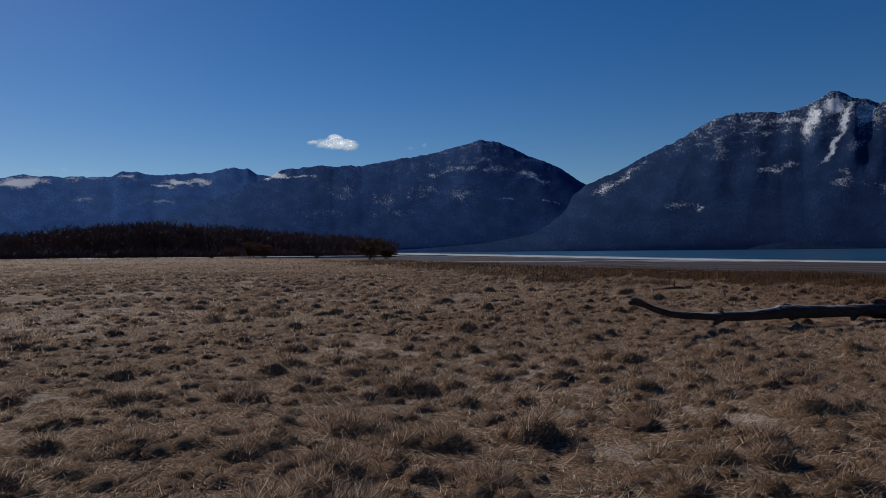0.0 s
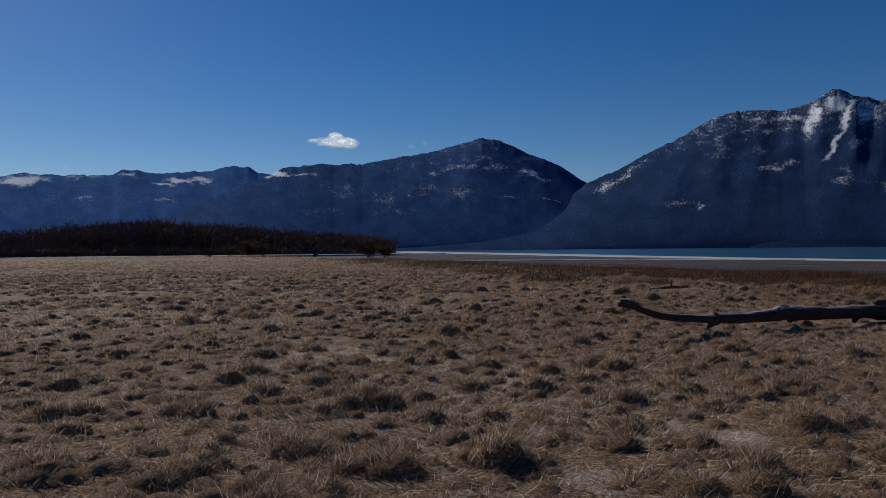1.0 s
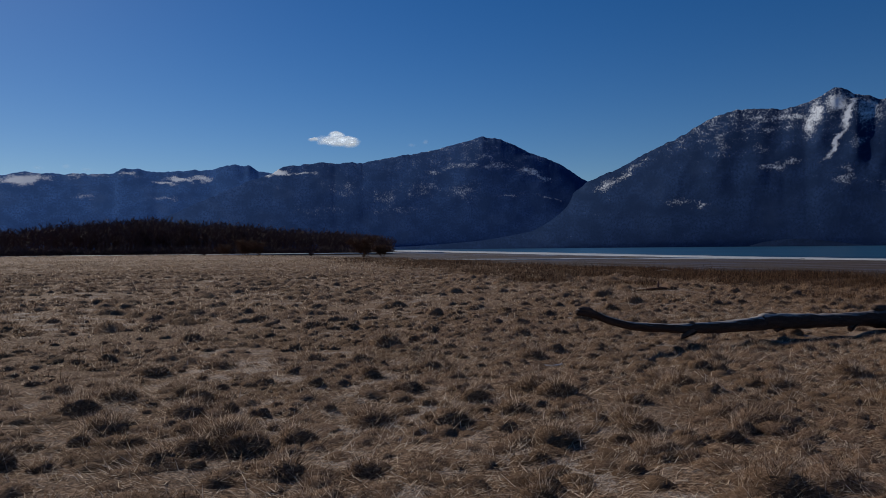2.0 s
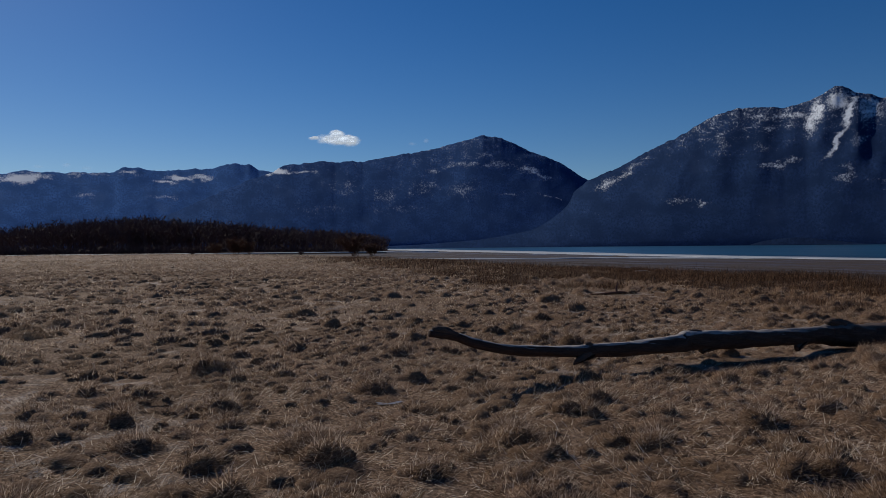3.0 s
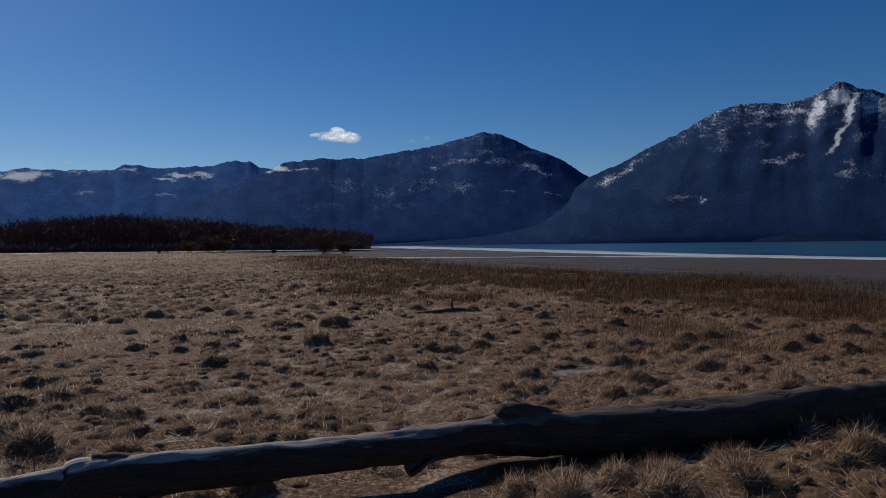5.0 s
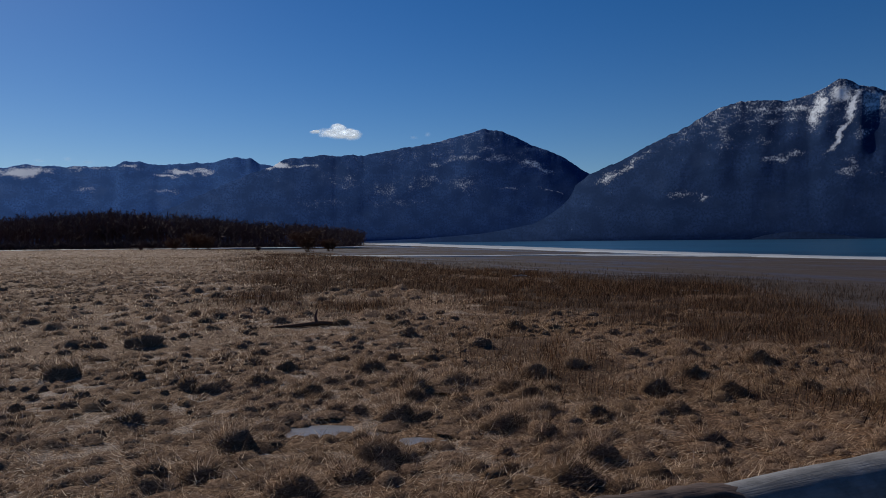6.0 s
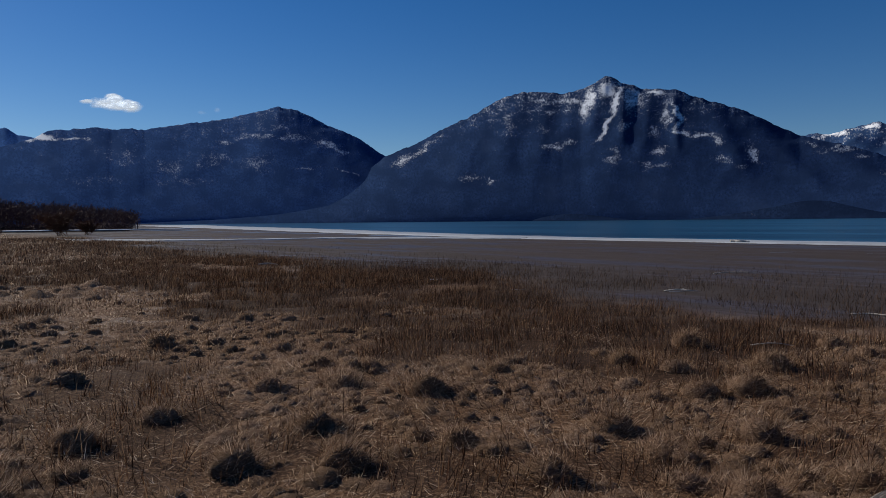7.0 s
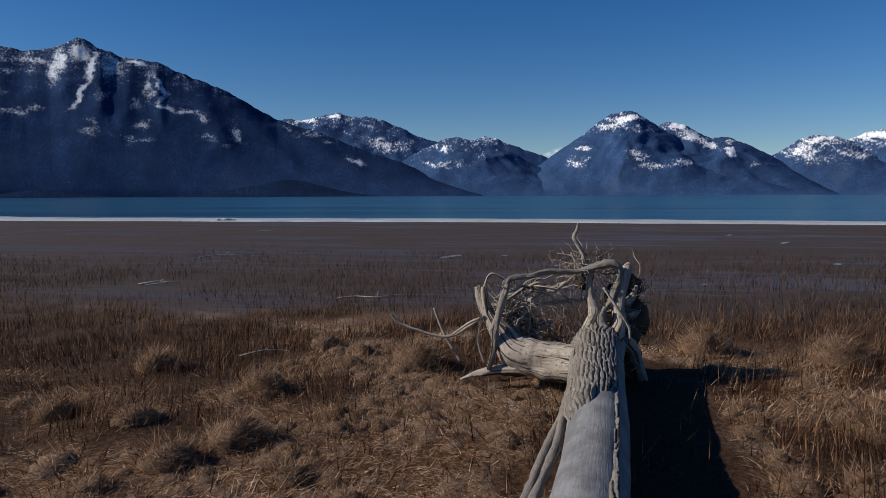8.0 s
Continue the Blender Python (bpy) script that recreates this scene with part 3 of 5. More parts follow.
def puddle(px, py, a, b, k, rise=0.0, label="shallow frozen puddle with grey cloudy ice among tussocks", group="frozen puddles in the meadow"):
    """A sheet of cloudy ice lying in a hollow among the tussocks."""
    ring = np.linspace(0, 2 * math.pi, 40, endpoint=False)
    vs = [(px, py, 0)]
    for s in (0.35, 0.7, 1.0):
        wob = 0.75 + 0.9 * (fractal(np.cos(ring) * 1.2 + 5 + k, np.sin(ring) * 1.2 + 5, k, 3) - 0.3)
        for c, sn, w in zip(np.cos(ring), np.sin(ring), wob):
            vs.append((px + a * s * w * c * 1.15, py + b * s * w * sn * 1.15, 0))
    v = np.array(vs)
    v[:, 2] = float(lie(px, py)) - 0.045
    t = [(0, 1 + j, 1 + (j + 1) % 40) for j in range(40)]
    for s in range(2):
        o, o2 = 1 + 40 * s, 41 + 40 * s
        for j in range(40):
            j2 = (j + 1) % 40
            t += [(o + j, o2 + j, o2 + j2), (o + j, o2 + j2, o + j2)]
    v[:, 2] += rise
    tagged(new("frozen_puddle", mesh_from("frozen_puddle", v, np.array(t), PUDDLE, True)), label, "puddle", group, "structure")


for k, (px, py, a, b) in enumerate(PUDDLES):
    puddle(px, py, a, b, k)
MUD_ICE = ((50.7, 55.0, 1.3, 0.3), (53.7, 51.2, 0.25, 0.2), (41.0, 34.2, 0.9, 0.4), (42.2, 32.7, 0.35, 0.15), (60.1, 28.5, 0.7, 0.25), (37.4, 24.4, 0.25, 0.1), (44.9, 22.1, 0.5, 0.2), (54.8, 25.0, 0.9, 0.3), (30.2, 36.3, 0.5, 0.16), (24.4, 43.1, 0.5, 0.3), (25.8, 38.4, 0.35, 0.15), (18.9, 56.0, 0.4, 0.3), (20.4, 65.4, 0.8, 0.5))
for k, (px, py, a, b) in enumerate(MUD_ICE):
    puddle(px, py, a * 0.75, b * 0.5, 20 + k, 0.055, "thin pale sheet of ice lying on wet mud", "ice sheets on the mud")


# ---- mountains ----
HUB = (10.0, 10.0)


def mountain(name, label, reach, foot, crest, material, base_snow, spots=(), step=0.12, rows=70, spur=0.011, seed=0, rough=0.017, ribs=()):
    """A range: crest rows of (bearing in degrees, rise per hundred), falling to the lake at foot metres."""
    crest = np.array(crest)
    az = np.arange(crest[0, 0], crest[-1, 0] + step, step)
    rise = np.interp(az, crest[:, 0], crest[:, 1])
    ker = np.exp(-np.linspace(-2, 2, 9) ** 2)
    pad = np.pad(rise, 4, mode="edge")
    rise = 0.8 * rise + 0.2 * np.convolve(pad, ker / ker.sum(), "valid")
    jag = (fractal(az * 2.2, az * 0 + seed, seed, 5, 0.65) - 0.5) * rough * 25 * np.clip(rise / 6, 0.1, 1)
    top = np.maximum(rise, 0.05) / 100 * reach
    s = np.concatenate([np.linspace(0, 1, rows), [1.03, 1.08, 1.16]])
    A, S = np.meshgrid(az, s)
    R = foot + (reach - foot) * S
    # low slopes follow the broad lie of the crest, not each of its notches
    wide = np.exp(-np.linspace(-2, 2, 2 * int(3.5 / step) + 1) ** 2)
    broad = np.minimum(top, np.convolve(np.pad(top, len(wide) // 2, mode="edge"), wide / wide.sum(), "valid"))
    T = broad + (top - broad) * np.clip(S, 0, 1) ** 4
    body = np.where(S <= 1, 0.1 * S ** 0.5 + 0.9 * S ** 0.95, 1 - (S - 1) * 2.2)
    bend = A + 2.5 * (fractal(A * 0.15, S * 2.2, seed + 20, 3) - 0.5) + 2.5 * (1 - S)
    ridges = 1 - np.abs(2 * fractal(bend * 0.17, S * 1.4 + seed, seed + 40, 4, 0.5) - 1) * 2.2
    gully = fractal(bend * 0.6, S * 4.0, seed + 60, 5, 0.55) - 0.5
    shape = np.clip(S * (1 - S) * 4, 0, 1)
    Z = T * (body + spur * shape * ridges + spur * 0.8 * gully * shape)
    Z = np.where(S <= 1, np.minimum(Z, T * R / reach), Z) + jag / 100 * reach * np.clip(S, 0, 1) ** 9
    for a0, top_el, low_el, lean, wide, high in ribs:
        e0 = Z / R * 100
        Z = Z + 0.36 * high * np.exp(-((A - a0 - lean * (e0 - top_el)) / (1.3 * wide)) ** 2) * smooth01(e0, low_el, low_el + 2.5) * (1 - smooth01(e0, top_el - 0.8, top_el + 0.1)) * (S < 1)
    Z = np.maximum(Z, 0) - 0.3 - 2 * (S == 0)
    ar = np.radians(A)
    v = np.column_stack([(HUB[0] + R * np.sin(ar)).ravel(), (HUB[1] + R * np.cos(ar)).ravel(), Z.ravel()])
    k = np.arange(A.size).reshape(A.shape)
    q = np.stack([k[:-1, :-1], k[:-1, 1:], k[1:, 1:], k[1:, :-1]], -1).reshape(-1, 4)
    me = mesh_from(name, v, q, material, True, np.column_stack([(ar * reach).ravel(), (Z * reach / R * 1.3).ravel()]))
    el = Z / R * 100
    lo, hi, amount = base_snow
    snow = smooth01(Z / top.max(), lo, hi) * amount
    WA = A + 1.3 * (fractal(A * 0.9, el * 0.9, seed + 80, 4, 0.6) - 0.5)
    WE = el + 1.5 * (fractal(A * 0.9 + 50, el * 0.9, seed + 90, 4, 0.6) - 0.5)
    for a0, e0, ra, re, lean, amt in spots:
        u = (WA - a0 - lean * (WE - e0)) / (ra * 1.7)
        w = (WE - e0) / (re * 1.75)
        snow = np.maximum(snow, 0.9 * amt * np.exp(-(u * u + w * w)))
    me.attributes.new("snow", "FLOAT", "POINT").data.foreach_set("value", snow.ravel().astype(np.float32))
    return tagged(new(name, me), label, "mountain", kind="structure")


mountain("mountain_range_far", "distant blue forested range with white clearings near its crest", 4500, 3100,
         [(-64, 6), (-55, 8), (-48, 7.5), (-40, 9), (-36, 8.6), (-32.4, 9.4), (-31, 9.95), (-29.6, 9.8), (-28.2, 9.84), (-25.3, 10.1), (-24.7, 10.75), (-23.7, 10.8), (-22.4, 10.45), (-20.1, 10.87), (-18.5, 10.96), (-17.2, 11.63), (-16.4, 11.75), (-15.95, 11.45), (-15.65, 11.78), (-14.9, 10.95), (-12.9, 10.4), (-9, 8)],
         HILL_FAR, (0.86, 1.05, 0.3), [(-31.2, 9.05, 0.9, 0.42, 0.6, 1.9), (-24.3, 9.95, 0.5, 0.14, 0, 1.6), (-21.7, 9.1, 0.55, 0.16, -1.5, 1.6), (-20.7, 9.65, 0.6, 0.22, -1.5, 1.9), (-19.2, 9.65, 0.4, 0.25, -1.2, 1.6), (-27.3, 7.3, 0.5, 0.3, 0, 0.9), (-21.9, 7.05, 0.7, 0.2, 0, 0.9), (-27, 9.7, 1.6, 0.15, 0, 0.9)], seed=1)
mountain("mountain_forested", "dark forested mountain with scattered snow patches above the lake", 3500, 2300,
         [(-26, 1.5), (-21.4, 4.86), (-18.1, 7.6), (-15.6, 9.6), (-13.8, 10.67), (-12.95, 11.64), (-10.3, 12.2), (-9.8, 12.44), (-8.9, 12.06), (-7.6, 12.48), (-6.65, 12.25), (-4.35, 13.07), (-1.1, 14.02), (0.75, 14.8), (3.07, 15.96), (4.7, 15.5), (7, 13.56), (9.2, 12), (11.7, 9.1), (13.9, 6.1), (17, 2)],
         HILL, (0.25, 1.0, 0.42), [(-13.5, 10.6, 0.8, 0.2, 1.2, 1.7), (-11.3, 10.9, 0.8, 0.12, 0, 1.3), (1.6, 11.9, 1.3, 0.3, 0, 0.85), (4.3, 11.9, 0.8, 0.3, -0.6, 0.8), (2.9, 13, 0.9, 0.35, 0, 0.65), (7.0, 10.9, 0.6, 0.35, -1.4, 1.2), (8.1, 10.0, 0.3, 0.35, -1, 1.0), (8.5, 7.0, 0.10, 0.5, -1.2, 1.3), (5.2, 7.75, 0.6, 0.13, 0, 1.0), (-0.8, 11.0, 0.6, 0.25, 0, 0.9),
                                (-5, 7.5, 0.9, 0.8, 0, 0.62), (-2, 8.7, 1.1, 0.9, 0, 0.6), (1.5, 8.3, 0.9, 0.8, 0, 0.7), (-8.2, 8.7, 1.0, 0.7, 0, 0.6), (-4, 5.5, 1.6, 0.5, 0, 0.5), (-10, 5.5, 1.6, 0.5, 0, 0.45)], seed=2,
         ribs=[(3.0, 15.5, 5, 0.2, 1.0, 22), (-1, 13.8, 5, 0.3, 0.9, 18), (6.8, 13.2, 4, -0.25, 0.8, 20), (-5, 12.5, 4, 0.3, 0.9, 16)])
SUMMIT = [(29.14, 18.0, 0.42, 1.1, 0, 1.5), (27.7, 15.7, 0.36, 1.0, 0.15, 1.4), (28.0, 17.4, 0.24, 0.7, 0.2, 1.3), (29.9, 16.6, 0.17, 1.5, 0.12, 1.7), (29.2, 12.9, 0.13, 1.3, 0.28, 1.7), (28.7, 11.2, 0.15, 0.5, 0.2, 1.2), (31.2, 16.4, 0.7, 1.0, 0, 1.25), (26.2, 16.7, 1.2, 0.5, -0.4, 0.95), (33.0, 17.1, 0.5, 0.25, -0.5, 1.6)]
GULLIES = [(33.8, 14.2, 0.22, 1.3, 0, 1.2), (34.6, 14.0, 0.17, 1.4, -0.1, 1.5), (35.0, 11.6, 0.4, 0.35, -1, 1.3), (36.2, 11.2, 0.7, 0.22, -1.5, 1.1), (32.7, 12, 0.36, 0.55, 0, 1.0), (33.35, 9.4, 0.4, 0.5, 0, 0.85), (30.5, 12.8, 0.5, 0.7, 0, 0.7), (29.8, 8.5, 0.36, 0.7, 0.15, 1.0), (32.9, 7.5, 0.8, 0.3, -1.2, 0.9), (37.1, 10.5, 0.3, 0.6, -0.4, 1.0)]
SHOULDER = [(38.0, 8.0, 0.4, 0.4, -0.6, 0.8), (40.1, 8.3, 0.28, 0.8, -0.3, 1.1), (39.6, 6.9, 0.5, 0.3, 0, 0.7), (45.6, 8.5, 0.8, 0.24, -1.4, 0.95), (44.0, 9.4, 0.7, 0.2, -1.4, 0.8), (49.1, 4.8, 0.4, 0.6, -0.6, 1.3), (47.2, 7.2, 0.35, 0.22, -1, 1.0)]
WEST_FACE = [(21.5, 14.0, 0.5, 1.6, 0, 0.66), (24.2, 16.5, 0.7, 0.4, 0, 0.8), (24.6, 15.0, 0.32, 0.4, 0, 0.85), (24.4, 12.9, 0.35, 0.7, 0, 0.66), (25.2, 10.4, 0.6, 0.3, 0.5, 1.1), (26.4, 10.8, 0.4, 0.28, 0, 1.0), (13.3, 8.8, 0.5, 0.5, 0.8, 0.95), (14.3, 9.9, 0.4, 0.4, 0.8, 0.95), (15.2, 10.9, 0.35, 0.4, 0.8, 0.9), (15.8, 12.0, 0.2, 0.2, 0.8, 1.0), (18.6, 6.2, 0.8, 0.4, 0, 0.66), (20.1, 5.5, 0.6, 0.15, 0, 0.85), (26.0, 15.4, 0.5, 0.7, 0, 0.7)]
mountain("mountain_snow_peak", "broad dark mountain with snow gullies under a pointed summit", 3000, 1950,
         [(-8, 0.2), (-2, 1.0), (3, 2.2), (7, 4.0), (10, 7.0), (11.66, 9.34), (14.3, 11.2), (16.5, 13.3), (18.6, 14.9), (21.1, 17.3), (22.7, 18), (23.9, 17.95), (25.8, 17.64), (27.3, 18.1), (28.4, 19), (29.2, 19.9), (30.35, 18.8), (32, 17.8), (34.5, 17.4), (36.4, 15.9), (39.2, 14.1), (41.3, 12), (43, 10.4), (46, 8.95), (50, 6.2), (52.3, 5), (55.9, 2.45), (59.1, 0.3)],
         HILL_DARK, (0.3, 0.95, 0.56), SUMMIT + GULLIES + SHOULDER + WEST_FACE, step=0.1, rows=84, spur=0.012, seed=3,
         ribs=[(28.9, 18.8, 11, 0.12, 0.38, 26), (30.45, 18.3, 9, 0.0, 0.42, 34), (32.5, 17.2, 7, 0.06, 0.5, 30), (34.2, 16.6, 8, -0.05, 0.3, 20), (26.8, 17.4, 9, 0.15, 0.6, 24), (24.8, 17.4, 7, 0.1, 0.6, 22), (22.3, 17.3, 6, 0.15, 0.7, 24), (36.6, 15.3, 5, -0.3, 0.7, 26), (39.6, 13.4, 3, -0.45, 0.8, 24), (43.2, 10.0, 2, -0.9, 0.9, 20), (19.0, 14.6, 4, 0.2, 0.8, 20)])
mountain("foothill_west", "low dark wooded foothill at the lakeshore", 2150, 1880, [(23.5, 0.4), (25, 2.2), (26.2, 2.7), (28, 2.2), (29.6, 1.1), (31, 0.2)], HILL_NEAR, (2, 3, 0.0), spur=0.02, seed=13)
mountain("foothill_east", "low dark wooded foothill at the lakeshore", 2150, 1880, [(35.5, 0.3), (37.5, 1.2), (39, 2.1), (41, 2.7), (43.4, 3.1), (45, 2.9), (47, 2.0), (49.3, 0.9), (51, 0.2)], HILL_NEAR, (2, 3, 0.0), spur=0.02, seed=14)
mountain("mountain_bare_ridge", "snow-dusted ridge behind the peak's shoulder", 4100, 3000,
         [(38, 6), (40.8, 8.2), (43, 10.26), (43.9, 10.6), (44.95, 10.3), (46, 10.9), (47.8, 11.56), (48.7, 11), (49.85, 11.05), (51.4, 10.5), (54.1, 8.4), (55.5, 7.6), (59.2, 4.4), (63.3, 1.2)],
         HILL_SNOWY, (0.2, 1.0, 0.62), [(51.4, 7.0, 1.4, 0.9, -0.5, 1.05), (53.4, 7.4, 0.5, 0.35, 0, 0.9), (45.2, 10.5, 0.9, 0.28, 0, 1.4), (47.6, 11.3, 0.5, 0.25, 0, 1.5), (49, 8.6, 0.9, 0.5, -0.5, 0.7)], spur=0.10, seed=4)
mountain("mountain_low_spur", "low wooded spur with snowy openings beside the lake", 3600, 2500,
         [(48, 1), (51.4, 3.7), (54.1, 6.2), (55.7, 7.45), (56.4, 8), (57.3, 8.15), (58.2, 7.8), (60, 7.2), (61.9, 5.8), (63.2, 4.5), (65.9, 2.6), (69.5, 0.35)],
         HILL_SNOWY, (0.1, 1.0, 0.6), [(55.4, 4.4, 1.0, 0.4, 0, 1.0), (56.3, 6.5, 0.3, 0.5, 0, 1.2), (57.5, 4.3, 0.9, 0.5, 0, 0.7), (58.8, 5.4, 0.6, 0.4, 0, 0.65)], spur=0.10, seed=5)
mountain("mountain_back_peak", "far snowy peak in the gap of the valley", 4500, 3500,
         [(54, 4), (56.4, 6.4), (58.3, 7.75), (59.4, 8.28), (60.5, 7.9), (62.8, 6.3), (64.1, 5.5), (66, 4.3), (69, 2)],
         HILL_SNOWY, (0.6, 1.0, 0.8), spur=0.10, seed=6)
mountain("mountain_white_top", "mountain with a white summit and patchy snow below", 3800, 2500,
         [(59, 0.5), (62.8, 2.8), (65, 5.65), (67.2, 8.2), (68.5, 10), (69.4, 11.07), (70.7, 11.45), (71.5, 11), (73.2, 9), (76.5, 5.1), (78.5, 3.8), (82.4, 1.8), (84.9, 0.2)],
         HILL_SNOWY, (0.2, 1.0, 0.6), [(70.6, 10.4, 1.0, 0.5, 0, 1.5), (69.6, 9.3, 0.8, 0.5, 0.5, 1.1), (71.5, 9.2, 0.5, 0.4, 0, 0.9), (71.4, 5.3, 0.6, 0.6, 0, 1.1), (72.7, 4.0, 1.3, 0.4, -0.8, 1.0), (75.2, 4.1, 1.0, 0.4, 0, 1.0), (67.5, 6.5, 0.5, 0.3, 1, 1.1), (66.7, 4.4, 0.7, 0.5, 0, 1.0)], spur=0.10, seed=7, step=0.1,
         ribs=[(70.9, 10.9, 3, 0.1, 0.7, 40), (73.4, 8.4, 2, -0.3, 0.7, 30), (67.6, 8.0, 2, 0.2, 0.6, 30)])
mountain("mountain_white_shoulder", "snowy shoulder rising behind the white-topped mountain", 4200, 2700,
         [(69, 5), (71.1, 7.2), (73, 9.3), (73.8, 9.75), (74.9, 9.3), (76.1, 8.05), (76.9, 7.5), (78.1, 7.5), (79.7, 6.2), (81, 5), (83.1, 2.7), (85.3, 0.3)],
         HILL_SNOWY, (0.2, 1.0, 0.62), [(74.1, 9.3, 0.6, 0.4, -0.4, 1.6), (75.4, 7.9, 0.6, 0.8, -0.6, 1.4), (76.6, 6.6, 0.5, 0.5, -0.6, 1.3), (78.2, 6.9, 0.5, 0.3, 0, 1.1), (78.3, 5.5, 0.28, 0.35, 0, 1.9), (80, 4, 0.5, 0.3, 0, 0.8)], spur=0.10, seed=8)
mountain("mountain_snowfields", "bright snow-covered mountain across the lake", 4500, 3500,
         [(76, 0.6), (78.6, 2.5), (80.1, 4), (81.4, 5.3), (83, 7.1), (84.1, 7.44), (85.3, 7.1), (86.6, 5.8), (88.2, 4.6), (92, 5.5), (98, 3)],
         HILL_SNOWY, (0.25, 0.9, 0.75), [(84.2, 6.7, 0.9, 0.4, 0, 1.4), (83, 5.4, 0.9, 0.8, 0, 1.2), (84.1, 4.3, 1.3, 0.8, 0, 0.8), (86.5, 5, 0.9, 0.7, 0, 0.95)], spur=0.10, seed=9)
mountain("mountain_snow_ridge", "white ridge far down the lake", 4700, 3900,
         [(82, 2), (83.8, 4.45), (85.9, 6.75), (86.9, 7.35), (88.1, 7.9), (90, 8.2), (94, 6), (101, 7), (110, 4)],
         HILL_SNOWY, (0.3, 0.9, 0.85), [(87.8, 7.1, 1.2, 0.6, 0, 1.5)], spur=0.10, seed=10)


# ---- clouds, a glowing backdrop far behind everything ----
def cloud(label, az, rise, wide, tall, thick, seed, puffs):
    """A ragged fair-weather cloud: one billowing, self-glowing sheet that thins out to nothing at its rim."""
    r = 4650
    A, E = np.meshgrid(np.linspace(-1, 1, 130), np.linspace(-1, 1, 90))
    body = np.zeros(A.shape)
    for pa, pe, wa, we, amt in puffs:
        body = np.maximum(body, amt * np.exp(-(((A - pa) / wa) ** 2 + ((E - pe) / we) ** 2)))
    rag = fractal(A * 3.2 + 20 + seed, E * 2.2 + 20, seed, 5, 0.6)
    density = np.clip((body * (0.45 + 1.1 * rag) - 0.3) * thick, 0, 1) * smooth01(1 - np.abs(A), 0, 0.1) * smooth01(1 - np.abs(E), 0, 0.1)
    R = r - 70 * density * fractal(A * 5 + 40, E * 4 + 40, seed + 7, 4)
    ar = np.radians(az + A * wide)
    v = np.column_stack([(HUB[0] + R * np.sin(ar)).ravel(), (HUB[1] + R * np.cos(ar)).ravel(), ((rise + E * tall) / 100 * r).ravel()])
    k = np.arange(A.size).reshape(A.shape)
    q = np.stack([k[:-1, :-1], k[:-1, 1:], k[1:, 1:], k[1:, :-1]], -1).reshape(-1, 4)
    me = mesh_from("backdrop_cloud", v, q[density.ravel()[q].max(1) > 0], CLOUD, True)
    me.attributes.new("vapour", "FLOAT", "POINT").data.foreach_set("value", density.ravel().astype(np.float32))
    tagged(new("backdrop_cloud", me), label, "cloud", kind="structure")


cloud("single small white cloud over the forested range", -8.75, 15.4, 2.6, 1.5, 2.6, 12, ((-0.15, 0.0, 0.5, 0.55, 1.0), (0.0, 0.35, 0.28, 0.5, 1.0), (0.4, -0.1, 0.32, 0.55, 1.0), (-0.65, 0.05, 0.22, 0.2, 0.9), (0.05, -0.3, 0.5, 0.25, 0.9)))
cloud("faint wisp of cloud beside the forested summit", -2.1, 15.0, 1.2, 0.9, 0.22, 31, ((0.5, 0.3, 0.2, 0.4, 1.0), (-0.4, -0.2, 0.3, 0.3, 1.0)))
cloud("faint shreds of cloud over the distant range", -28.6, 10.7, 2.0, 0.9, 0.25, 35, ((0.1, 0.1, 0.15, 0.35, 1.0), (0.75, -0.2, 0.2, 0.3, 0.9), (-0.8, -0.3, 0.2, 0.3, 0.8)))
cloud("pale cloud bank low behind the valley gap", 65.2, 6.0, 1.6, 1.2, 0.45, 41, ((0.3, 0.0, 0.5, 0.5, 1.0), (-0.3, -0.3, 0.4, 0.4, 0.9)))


# ---- far woods and bushes ----
def twigs(base, tip, width, r):
    """Many thin tapering twigs, one sliver each, turned at random about their length."""
    base, tip = np.asarray(base, float), np.asarray(tip, float)
    d = tip - base
    a = np.cross(d, r.normal(0, 1, base.shape) + (0, 0, 1e-3))
    a *= (np.asarray(width, float) * 0.5 / (np.linalg.norm(a, axis=1) + 1e-9))[:, None]
    v = np.empty((len(base), 3, 3))
    v[:, 0], v[:, 1], v[:, 2] = base - a, base + a, tip
    return v.reshape(-1, 3), np.arange(len(base) * 3).reshape(-1, 3)


def bare_tree(base, h, spread_r, r):
    """Stems, limbs and twigs of one leafless tree as bases, tips and widths."""
    b, t, w = [base], [base + np.array([r.normal(0, 0.04) * h, r.normal(0, 0.04) * h, h * 0.9])], [0.028 * h]
    for _ in range(9):
        z = r.uniform(0.25, 0.85)
        a = r.uniform(0, 2 * math.pi)
        st = base + (t[0] - base) * z
        ln = spread_r * (1.15 - z) * r.uniform(0.6, 1.2)
        en = st + np.array([math.cos(a) * ln, math.sin(a) * ln, ln * r.uniform(0.5, 1.3)])
        b.append(st), t.append(en), w.append(0.016 * h)
        for _ in range(8):
            q = st + (en - st) * r.uniform(0.3, 1.0)
            b.append(q)
            t.append(q + np.array([r.normal(0, 0.4), r.normal(0, 0.4), r.uniform(0.0, 0.9)]) * ln * 0.55)
            w.append(0.013 * h)
    return b, t, w


